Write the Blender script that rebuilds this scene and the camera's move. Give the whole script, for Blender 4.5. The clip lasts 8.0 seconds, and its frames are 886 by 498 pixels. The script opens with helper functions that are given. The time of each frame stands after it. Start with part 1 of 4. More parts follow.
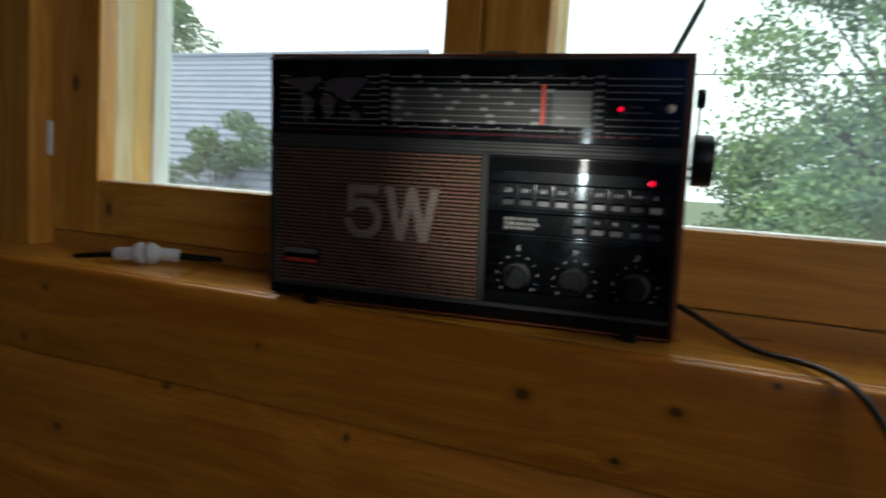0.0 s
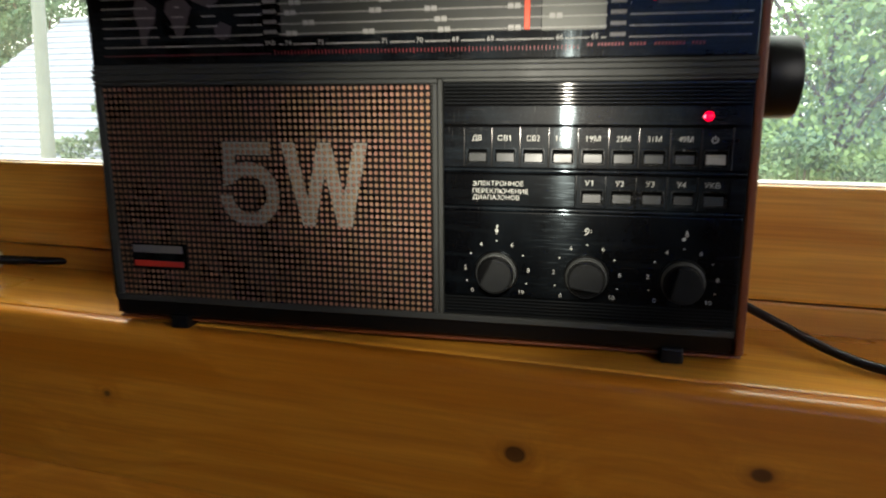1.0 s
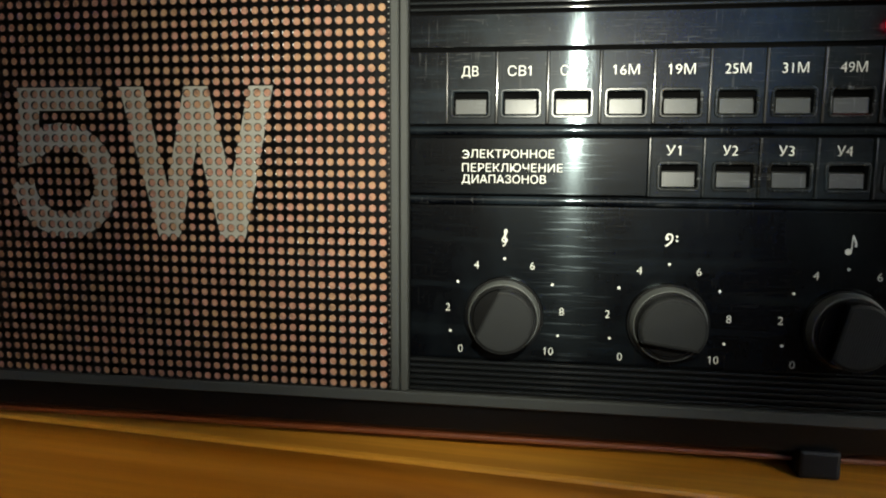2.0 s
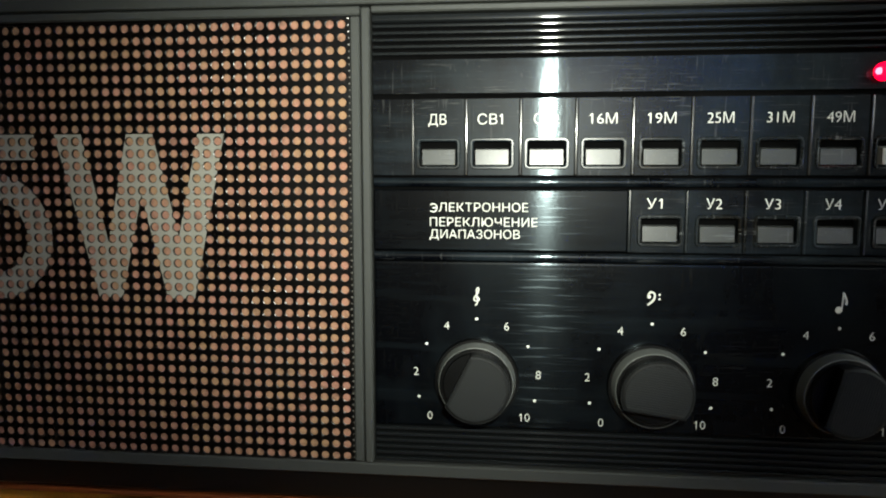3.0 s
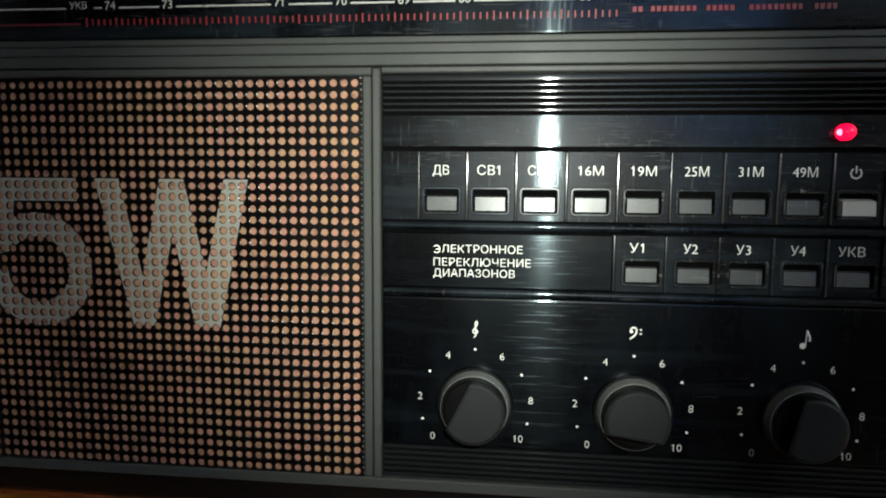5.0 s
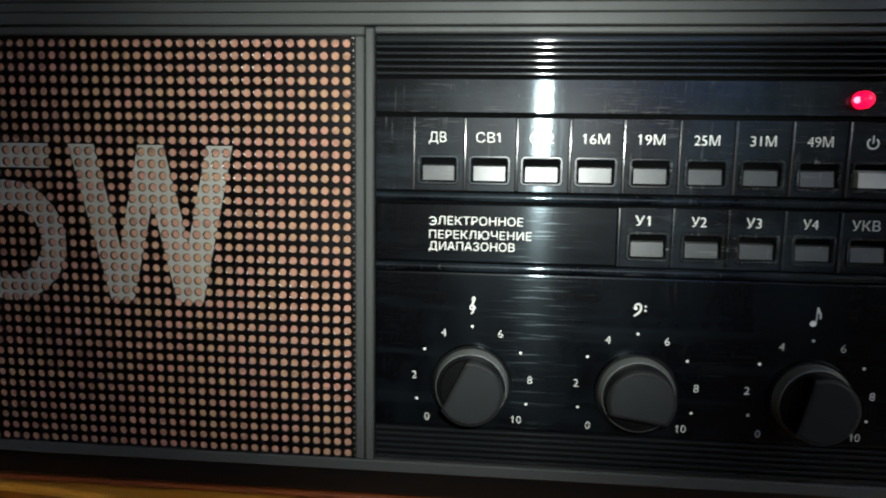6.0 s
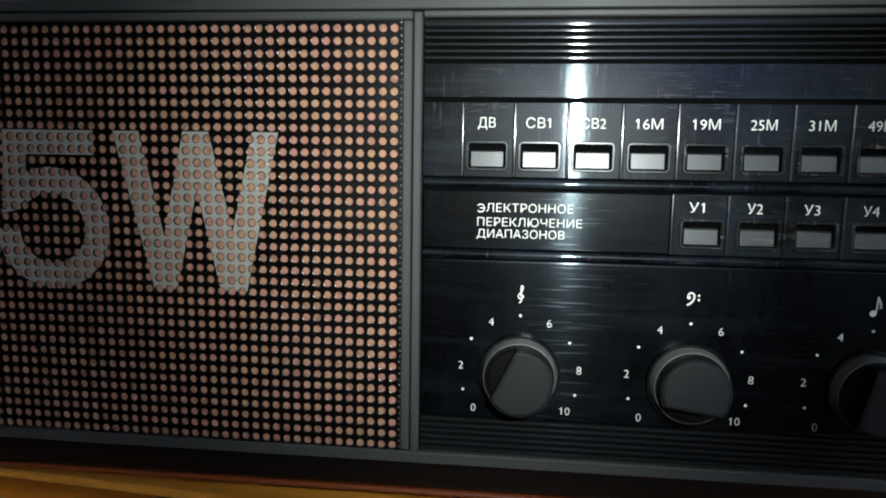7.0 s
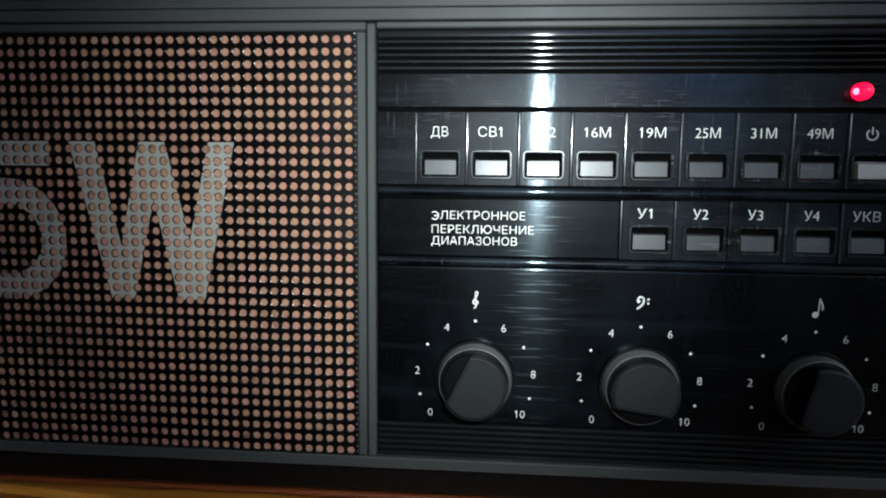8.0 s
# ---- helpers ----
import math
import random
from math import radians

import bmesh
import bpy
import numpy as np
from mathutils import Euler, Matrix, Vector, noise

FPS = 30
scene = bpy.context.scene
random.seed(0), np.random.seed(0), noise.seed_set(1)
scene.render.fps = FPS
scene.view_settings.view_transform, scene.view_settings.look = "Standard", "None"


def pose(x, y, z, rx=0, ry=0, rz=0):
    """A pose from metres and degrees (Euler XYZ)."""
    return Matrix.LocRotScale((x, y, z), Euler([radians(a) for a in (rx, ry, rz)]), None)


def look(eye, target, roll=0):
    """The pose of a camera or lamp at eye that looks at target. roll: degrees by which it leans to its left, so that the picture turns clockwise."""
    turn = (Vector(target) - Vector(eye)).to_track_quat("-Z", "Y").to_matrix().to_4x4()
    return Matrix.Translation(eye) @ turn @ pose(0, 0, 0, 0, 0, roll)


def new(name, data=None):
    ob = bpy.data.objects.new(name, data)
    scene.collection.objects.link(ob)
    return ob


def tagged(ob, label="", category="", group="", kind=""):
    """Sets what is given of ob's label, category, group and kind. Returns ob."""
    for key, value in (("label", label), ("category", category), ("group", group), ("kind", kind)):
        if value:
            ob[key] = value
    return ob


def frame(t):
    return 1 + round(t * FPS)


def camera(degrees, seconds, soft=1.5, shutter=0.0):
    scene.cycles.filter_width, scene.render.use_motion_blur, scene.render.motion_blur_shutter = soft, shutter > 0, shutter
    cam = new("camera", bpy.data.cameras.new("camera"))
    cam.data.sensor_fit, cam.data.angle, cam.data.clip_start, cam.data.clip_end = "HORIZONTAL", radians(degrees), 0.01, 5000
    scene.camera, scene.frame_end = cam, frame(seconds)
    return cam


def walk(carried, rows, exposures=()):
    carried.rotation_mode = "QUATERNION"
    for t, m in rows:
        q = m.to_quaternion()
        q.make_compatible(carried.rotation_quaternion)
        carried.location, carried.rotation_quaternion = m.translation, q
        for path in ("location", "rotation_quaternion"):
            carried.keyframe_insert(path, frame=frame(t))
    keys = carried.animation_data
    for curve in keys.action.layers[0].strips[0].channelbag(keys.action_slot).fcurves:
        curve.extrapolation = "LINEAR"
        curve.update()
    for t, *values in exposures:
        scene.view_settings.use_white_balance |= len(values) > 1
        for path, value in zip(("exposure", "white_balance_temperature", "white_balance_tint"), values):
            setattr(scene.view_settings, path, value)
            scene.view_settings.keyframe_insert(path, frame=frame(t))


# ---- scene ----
# ---------------------------------------------------------------- camera
cam = camera(65.7, 8.0, soft=2.0, shutter=0.3)
PATH = [
    (0, (0.3958, -0.5282, 0.9680), (-0.3876, 1.3016, 0.7731), 3.77),
    (0.1, (0.3879, -0.5250, 0.9620), (-0.4732, 1.2701, 0.7719), 3.24),
    (0.2, (0.3806, -0.5187, 0.9601), (-0.4829, 1.2733, 0.7532), 4.41),
    (0.3, (0.3739, -0.5071, 0.9599), (-0.4937, 1.2839, 0.7604), 3.52),
    (0.4, (0.3668, -0.4912, 0.9607), (-0.4182, 1.3373, 0.7602), 3.14),
    (0.5, (0.3552, -0.4676, 0.9607), (-0.3540, 1.3899, 0.7446), 3.21),
    (0.7, (0.3408, -0.4142, 0.9632), (-0.3029, 1.4644, 0.7260), 2.84),
    (0.9, (0.3173, -0.3620, 0.9631), (-0.2625, 1.5321, 0.6867), 1.63),
    (1, (0.3115, -0.3358, 0.9611), (-0.2818, 1.5503, 0.6603), 1.02),
    (1.2, (0.2903, -0.2814, 0.9473), (-0.2360, 1.6255, 0.6527), 1.06),
    (1.5, (0.2723, -0.2130, 0.9290), (-0.1719, 1.7246, 0.7092), 1.02),
    (1.7, (0.2658, -0.1969, 0.9241), (-0.2147, 1.7376, 0.7609), 1.11),
    (2.8, (0.2562, -0.1694, 0.9291), (-0.1247, 1.7931, 0.8713), 1.51),
    (3, (0.2571, -0.1694, 0.9356), (-0.1273, 1.7924, 0.8777), 0.92),
    (3.5, (0.2590, -0.1692, 0.9376), (-0.1191, 1.7924, 0.8424), 1.13),
    (4, (0.2593, -0.1715, 0.9453), (-0.1370, 1.7836, 0.8020), 1.18),
    (4.5, (0.2566, -0.1791, 0.9451), (-0.1020, 1.7866, 0.8576), 1.53),
    (4.7, (0.2615, -0.1882, 0.9497), (-0.1376, 1.7705, 0.8820), 1.19),
    (5.8, (0.2620, -0.1815, 0.9434), (-0.1226, 1.7783, 0.8375), 1.89),
    (6, (0.2569, -0.1787, 0.9450), (-0.1034, 1.7851, 0.8266), 1.72),
    (6.5, (0.2471, -0.1784, 0.9388), (-0.1450, 1.7810, 0.8548), 1.84),
    (7, (0.2464, -0.1778, 0.9396), (-0.1474, 1.7802, 0.8349), 1.80),
    (7.5, (0.2502, -0.1802, 0.9397), (-0.1158, 1.7845, 0.8634), 1.36),
    (8, (0.2548, -0.1793, 0.9409), (-0.0907, 1.7884, 0.8484), 1.32),
]
# the phone's automatic exposure opens up as it nears the black front
EXPOSURES = [
    (0.0, -0.1, 6450, 13), (0.3, 0.1, 6600, 15), (0.5, 0.42, 6700, 15), (0.7, 0.85, 6950, 16), (1.0, 1.08, 7350, 14), (1.2, 1.25, 7450, 11), (1.5, 1.45, 7850, 7),
    (1.8, 1.45, 7550, 6), (2.8, 1.4, 6850, 4), (4.5, 1.35, 6700, 4), (6.0, 1.32, 6250, 8), (7.0, 1.28, 6050, 8), (7.5, 1.22, 5800, 9), (8.0, 1.22, 5800, 9)]
walk(cam, [(t, look(eye, target, roll)) for t, eye, target, roll in PATH], EXPOSURES)

# ---------------------------------------------------------------- light
world = bpy.data.worlds.new("overcast_sky")
scene.world = world
world.use_nodes = True
wn = world.node_tree.nodes
sky = wn.new("ShaderNodeTexSky")
sky.sky_type, sky.sun_disc = "NISHITA", False
sky.sun_elevation, sky.sun_rotation = radians(38), radians(-60)
sky.dust_density, sky.air_density, sky.ozone_density = 5.0, 1.2, 0.6
wn["Background"].inputs["Strength"].default_value = 0.15
soften = wn.new("ShaderNodeMix")
soften.data_type = "RGBA"
soften.inputs[0].default_value = 0.6
soften.inputs[7].default_value = (30.0, 31.0, 32.0, 1)
world.node_tree.links.new(sky.outputs[0], soften.inputs[6])
world.node_tree.links.new(soften.outputs[2], wn["Background"].inputs["Color"])

sun = new("sun", bpy.data.lights.new("sun", "SUN"))
sun.data.energy, sun.data.angle, sun.data.color = 1.2, radians(25), (1.0, 0.97, 0.92)
sun.matrix_world = look((-6, 12, 12), (0, 0, 0))

# the torch of the phone, where it is held for most of the shot
torch = new("torch", bpy.data.lights.new("torch", "SPOT"))
torch.data.energy, torch.data.shadow_soft_size, torch.data.color = 1.68, 0.0020, (0.97, 1.0, 0.92)
torch.data.spot_size, torch.data.spot_blend = radians(68), 1.0
torch.matrix_world = look((0.275, -0.167, 0.963), (0.226, 0.02, 0.960))

# ---------------------------------------------------------------- helpers
ROOM_Z, YAW, SLOPE = 0.843, 5.4, 4.5
PIVOT = Matrix.Translation((0, 0.02, ROOM_Z))
# pose of the radio's own frame: turned on the sill, and leaning with the sill's slope
RADIO = PIVOT @ pose(0, 0, 0, SLOPE) @ PIVOT.inverted() @ pose(0, 0, 0, 0, 0, YAW)
SILL_POSE = PIVOT @ pose(0, 0, 0, SLOPE) @ PIVOT.inverted()


def link(name, mesh, material=None, parent=None, label=""):
    ob = new(name, mesh)
    if material is not None:
        mesh.materials.append(material)
    if parent is not None:
        ob.parent = parent
    return tagged(ob, label)


def part(name, bm, material, parent=None, label="", smooth=False):
    mesh = bpy.data.meshes.new(name)
    bmesh.ops.recalc_face_normals(bm, faces=bm.faces)
    if smooth:
        for f in bm.faces:
            f.smooth = True
    bm.to_mesh(mesh)
    bm.free()
    if smooth:
        mesh.set_sharp_from_angle(angle=radians(35))
    return link(name, mesh, material, parent, label)


def box(bm, x0, x1, y0, y1, z0, z1, bevel=0.0, seg=2):
    made = bmesh.ops.create_cube(bm, size=1, matrix=Matrix.LocRotScale(((x0 + x1) / 2, (y0 + y1) / 2, (z0 + z1) / 2), None, (x1 - x0, y1 - y0, z1 - z0)))
    if bevel:
        edges = list({e for v in made["verts"] for e in v.link_edges})
        bmesh.ops.bevel(bm, geom=edges, offset=bevel, segments=seg, affect="EDGES", profile=0.6)
    return bm


def boxes(*rows, bevel=0.0, seg=2):
    bm = bmesh.new()
    for r in rows:
        box(bm, *r, bevel=bevel, seg=seg)
    return bm


def extrude_profile(profile, x0, x1):
    """A bar along x with the given closed (y, z) outline."""
    bm = bmesh.new()
    a = [bm.verts.new((x0, y, z)) for y, z in profile]
    b = [bm.verts.new((x1, y, z)) for y, z in profile]
    n = len(profile)
    bm.faces.new(a)
    bm.faces.new(b[::-1])
    for i in range(n):
        bm.faces.new((a[i], b[i], b[(i + 1) % n], a[(i + 1) % n]))
    return bm


def lathe(bm, profile, m, seg=32):
    """Turns (radius, height) rows round the local z axis of m."""
    rings = []
    for r, h in profile:
        if r < 1e-6:
            rings.append([bm.verts.new(m @ Vector((0, 0, h)))])
        else:
            rings.append([bm.verts.new(m @ Vector((r * math.cos(i * math.tau / seg), r * math.sin(i * math.tau / seg), h))) for i in range(seg)])
    for a, b in zip(rings, rings[1:]):
        for i in range(seg):
            j = (i + 1) % seg
            if len(a) == 1 and len(b) > 1:
                bm.faces.new((a[0], b[i], b[j]))
            elif len(b) == 1 and len(a) > 1:
                bm.faces.new((a[i], b[0], a[j]))
            elif len(a) > 1:
                bm.faces.new((a[i], b[i], b[j], a[j]))
    return bm


def tube(name, points, radius, material, parent=None, label="", resolution=3):
    """A smooth round wire through the points, as a mesh."""
    cu = bpy.data.curves.new(name, "CURVE")
    cu.dimensions, cu.bevel_depth, cu.bevel_resolution, cu.resolution_u, cu.use_fill_caps = "3D", radius, resolution, 12, True
    sp = cu.splines.new("NURBS")
    sp.points.add(len(points) - 1)
    for p, co in zip(sp.points, points):
        p.co = (*co, 1)
    sp.use_endpoint_u, sp.order_u = True, 4 if len(points) > 3 else len(points)
    tmp = new("tmp", cu)
    mesh = bpy.data.meshes.new_from_object(tmp.evaluated_get(bpy.context.evaluated_depsgraph_get()))
    bpy.data.objects.remove(tmp)
    mesh.name = name
    for f in mesh.polygons:
        f.use_smooth = True
    return link(name, mesh, material, parent, label)


def text_mesh(body, size, width=None, align="CENTER", bold=0.0):
    cu = bpy.data.curves.new("text", "FONT")
    cu.body, cu.size, cu.align_x, cu.align_y, cu.extrude, cu.offset, cu.resolution_u = body, size, align, "CENTER", 0.00004, bold, 3
    tmp = new("tmp", cu)
    mesh = bpy.data.meshes.new_from_object(tmp.evaluated_get(bpy.context.evaluated_depsgraph_get()))
    bpy.data.objects.remove(tmp)
    if width:
        xs = [v.co.x for v in mesh.vertices]
        k = width / max(1e-6, max(xs) - min(xs))
        mesh.transform(Matrix.Diagonal((k, 1, 1, 1)))
    return mesh


# ---------------------------------------------------------------- materials
def material(name):
    m = bpy.data.materials.new(name)
    m.use_nodes = True
    return m, m.node_tree.nodes, m.node_tree.links, m.node_tree.nodes["Principled BSDF"]


def mix_colour(n, l, fac, a, b, mode="MIX"):
    mx = n.new("ShaderNodeMix")
    mx.data_type, mx.blend_type = "RGBA", mode
    for sock, val in ((mx.inputs[0], fac), (mx.inputs[6], a), (mx.inputs[7], b)):
        if isinstance(val, (int, float)):
            sock.default_value = val
        elif isinstance(val, tuple):
            sock.default_value = (*val[:3], 1)
        else:
            l.new(val, sock)
    return mx.outputs[2]


def ramp(n, l, src, stops):
    r = n.new("ShaderNodeValToRGB")
    el = r.color_ramp.elements
    while len(el) < len(stops):
        el.new(0.5)
    for e, (p, c) in zip(el, stops):
        e.position = p
        e.color = (c, c, c, 1) if isinstance(c, (int, float)) else (*c, 1)
    l.new(src, r.inputs[0])
    return r.outputs[0]


def noise_tex(n, l, vec, scale, detail=4.0, rough=0.55):
    t = n.new("ShaderNodeTexNoise")
    t.inputs["Scale"].default_value, t.inputs["Detail"].default_value, t.inputs["Roughness"].default_value = scale, detail, rough
    if vec is not None:
        l.new(vec, t.inputs["Vector"])
    return t.outputs["Fac"]


def mapped(n, l, src, scale, loc=(0, 0, 0)):
    mp = n.new("ShaderNodeMapping")
    mp.inputs["Scale"].default_value, mp.inputs["Location"].default_value = scale, loc
    l.new(src, mp.inputs["Vector"])
    return mp.outputs["Vector"]


def bump(n, l, height, strength, distance, bsdf):
    b = n.new("ShaderNodeBump")
    b.inputs["Strength"].default_value, b.inputs["Distance"].default_value = strength, distance
    l.new(height, b.inputs["Height"])
    l.new(b.outputs["Normal"], bsdf.inputs["Normal"])


def pine(name, axis="x", light=(0.78, 0.315, 0.036), dark=(0.50, 0.160, 0.011), knots=(), rough=0.30, seed=0.0, coat=0.25):
    """Varnished pine: grain along one axis, drifting colour, and knots (x, z, radius, stretch) in the plane of the face."""
    m, n, l, b = material(name)
    pos = n.new("ShaderNodeNewGeometry").outputs["Position"]
    k = {"x": (0.35, 1, 1), "z": (1, 1, 0.35), "y": (1, 0.35, 1)}[axis]
    warp = noise_tex(n, l, mapped(n, l, pos, [v * 6 for v in k], (seed, seed, 0)), 1.0, 3)
    knot_sum = None
    for kx, kz, r, stretch in knots:
        sub = n.new("ShaderNodeVectorMath")
        sub.operation = "SUBTRACT"
        l.new(pos, sub.inputs[0])
        sub.inputs[1].default_value = (kx, 0, kz)
        mul = n.new("ShaderNodeVectorMath")
        mul.operation = "MULTIPLY"
        l.new(sub.outputs[0], mul.inputs[0])
        mul.inputs[1].default_value = (1 / r, 0, 1 / (r * stretch))
        ln = n.new("ShaderNodeVectorMath")
        ln.operation = "LENGTH"
        l.new(mul.outputs[0], ln.inputs[0])
        rough_edge = n.new("ShaderNodeMath")
        rough_edge.operation = "MULTIPLY_ADD"
        l.new(warp, rough_edge.inputs[0])
        rough_edge.inputs[1].default_value = 0.9
        l.new(ln.outputs["Value"], rough_edge.inputs[2])
        inv = n.new("ShaderNodeMath")
        inv.operation = "DIVIDE"
        inv.inputs[0].default_value = 1.0
        l.new(rough_edge.outputs[0], inv.inputs[1])
        if knot_sum is None:
            knot_sum = inv.outputs[0]
        else:
            mx = n.new("ShaderNodeMath")
            mx.operation = "MAXIMUM"
            l.new(knot_sum, mx.inputs[0])
            l.new(inv.outputs[0], mx.inputs[1])
            knot_sum = mx.outputs[0]
    across = {"x": (1.2, 60, 60), "z": (60, 60, 1.2), "y": (60, 1.2, 60)}[axis]
    vec = mapped(n, l, pos, across, (seed, seed * 2, seed))
    add = n.new("ShaderNodeVectorMath")
    add.operation = "ADD"
    l.new(vec, add.inputs[0])
    comb = n.new("ShaderNodeCombineXYZ")
    big = n.new("ShaderNodeMath")
    big.operation = "MULTIPLY_ADD"
    l.new(warp, big.inputs[0])
    big.inputs[1].default_value = 6.0
    if knot_sum is not None:
        kk = n.new("ShaderNodeMath")
        kk.operation = "MULTIPLY"
        l.new(knot_sum, kk.inputs[0])
        kk.inputs[1].default_value = 2.0
        l.new(kk.outputs[0], big.inputs[2])
    for s in comb.inputs:
        l.new(big.outputs[0], s)
    l.new(comb.outputs[0], add.inputs[1])
    grain = noise_tex(n, l, add.outputs[0], 1.0, 3, 0.6)
    fine = noise_tex(n, l, mapped(n, l, pos, [v * 9 for v in across], (0, seed, seed)), 1.0, 2)
    blotch = noise_tex(n, l, mapped(n, l, pos, [v * 9 for v in k], (seed, 3, seed)), 1.0, 2)
    c = mix_colour(n, l, ramp(n, l, grain, [(0.36, 0.0), (0.66, 1.0)]), dark, light)
    c = mix_colour(n, l, ramp(n, l, fine, [(0.35, 0.75), (0.6, 1.0)]), (0.20, 0.08, 0.015), c)
    c = mix_colour(n, l, ramp(n, l, blotch, [(0.3, 0.45), (0.7, 0.0)]), c, tuple(0.72 * v for v in dark))
    if knot_sum is not None:
        c = mix_colour(n, l, ramp(n, l, knot_sum, [(0.42, 0.0), (0.78, 0.35), (0.95, 0.9)]), c, (0.055, 0.018, 0.006))
    l.new(c, b.inputs["Base Color"])
    l.new(ramp(n, l, blotch, [(0.3, rough + 0.08), (0.7, rough)]), b.inputs["Roughness"])
    b.inputs["Coat Weight"].default_value, b.inputs["Coat Roughness"].default_value = coat, 0.16
    bump(n, l, grain, 0.25, 0.0006, b)
    return m


def plastic(name, colour, rough=0.3, speck=0.0, bumpy=0.05, scale=900.0, spec=0.5, scratch=0.0, scratch_scale=(900, 900, 60), coat=0.0, brushed=0.0, haze=0.06, wear=0.0, smudge=0.0, tint=None):
    m, n, l, b = material(name)
    pos = n.new("ShaderNodeTexCoord").outputs["Object"]
    big = noise_tex(n, l, pos, 35.0, 4)
    small = noise_tex(n, l, pos, scale, 3)
    c = mix_colour(n, l, ramp(n, l, big, [(0.3, 0.0), (0.7, 0.35)]), colour, tuple(0.55 * v for v in colour))
    if speck:
        dust = noise_tex(n, l, pos, 2200.0, 1)
        c = mix_colour(n, l, ramp(n, l, dust, [(0.70, 0.0), (0.76, speck)]), c, (0.35, 0.33, 0.30))
    if smudge:
        for sc, lo, hi in (((26, 26, 14), 0.46, 0.70), ((9, 60, 140), 0.52, 0.72)):
            film = noise_tex(n, l, mapped(n, l, pos, sc, sc), 1.0, 6, 0.65)
            c = mix_colour(n, l, ramp(n, l, film, [(lo, 0.0), (hi, 0.8)]), c, (smudge * 0.68, smudge, smudge * 1.25))
    if wear:
        for sc, lo in (((1500, 1500, 90), 0.62), ((120, 900, 2200), 0.60), ((700, 700, 260), 0.66)):
            lines = noise_tex(n, l, mapped(n, l, pos, sc), 1.0, 2)
            gate = noise_tex(n, l, mapped(n, l, pos, (60, 60, 60), sc), 1.0, 2)
            both = n.new("ShaderNodeMath")
            both.operation = "MULTIPLY"
            l.new(ramp(n, l, lines, [(lo, 0.0), (lo + 0.08, 1.0)]), both.inputs[0])
            l.new(ramp(n, l, gate, [(0.45, 0.0), (0.65, 1.0)]), both.inputs[1])
            c = mix_colour(n, l, both.outputs[0], c, (wear, wear * 1.03, wear * 1.05))
    l.new(c, b.inputs["Base Color"])
    rr = ramp(n, l, big, [(0.3, rough), (0.7, min(1.0, rough * (1.12 if brushed else 1.45)))])
    if scratch:
        sc = noise_tex(n, l, mapped(n, l, pos, scratch_scale), 1.0, 2)
        rr = mix_colour(n, l, ramp(n, l, sc, [(0.56, 0.0), (0.66, scratch)]), rr, (0.55, 0.55, 0.55))
    l.new(rr, b.inputs["Roughness"])
    b.inputs["Specular IOR Level"].default_value = spec
    if tint:
        b.inputs["Specular Tint"].default_value = (*tint, 1)
    b.inputs["Coat Weight"].default_value, b.inputs["Coat Roughness"].default_value = coat, haze
    if brushed:
        up = n.new("ShaderNodeCombineXYZ")
        up.inputs[2].default_value = 1.0
        l.new(up.outputs[0], b.inputs["Tangent"])
        b.inputs["Anisotropic"].default_value = brushed
    bump(n, l, small, bumpy, 0.0002, b)
    return m


def plain(name, colour, rough=0.6, metal=0.0, vary=0.2, scale=30.0):
    m, n, l, b = material(name)
    pos = n.new("ShaderNodeTexCoord").outputs["Object"]
    t = noise_tex(n, l, pos, scale, 5)
    l.new(mix_colour(n, l, ramp(n, l, t, [(0.3, 0.0), (0.7, 1.0)]), tuple(v * (1 - vary) for v in colour), colour), b.inputs["Base Color"])
    b.inputs["Roughness"].default_value, b.inputs["Metallic"].default_value = rough, metal
    bump(n, l, t, 0.1, 0.001, b)
    return m


def woven(name, a, b_col, dark):
    """Speaker cloth: threads, and a patchy tint from one hole to the next."""
    m, n, l, b = material(name)
    pos = n.new("ShaderNodeTexCoord").outputs["Object"]
    patch, hue, thread = noise_tex(n, l, pos, 320.0, 2), noise_tex(n, l, pos, 90.0, 4), noise_tex(n, l, pos, 2600.0, 2)
    c = mix_colour(n, l, ramp(n, l, hue, [(0.40, 0.0), (0.60, 1.0)]), a, b_col)
    c = mix_colour(n, l, ramp(n, l, patch, [(0.52, 0.0), (0.72, 0.75)]), c, dark)
    c = mix_colour(n, l, ramp(n, l, thread, [(0.45, 0.0), (0.75, 0.45)]), c, dark)
    l.new(c, b.inputs["Base Color"])
    b.inputs["Roughness"].default_value = 0.9
    bump(n, l, thread, 0.3, 0.0003, b)
    return m


def glow(name, colour, strength, base=(0.3, 0.02, 0.03)):
    m, n, l, b = material(name)
    b.inputs["Base Color"].default_value = (*base, 1)
    b.inputs["Emission Color"].default_value, b.inputs["Emission Strength"].default_value = (*colour, 1), strength
    b.inputs["Roughness"].default_value = 0.2
    return m


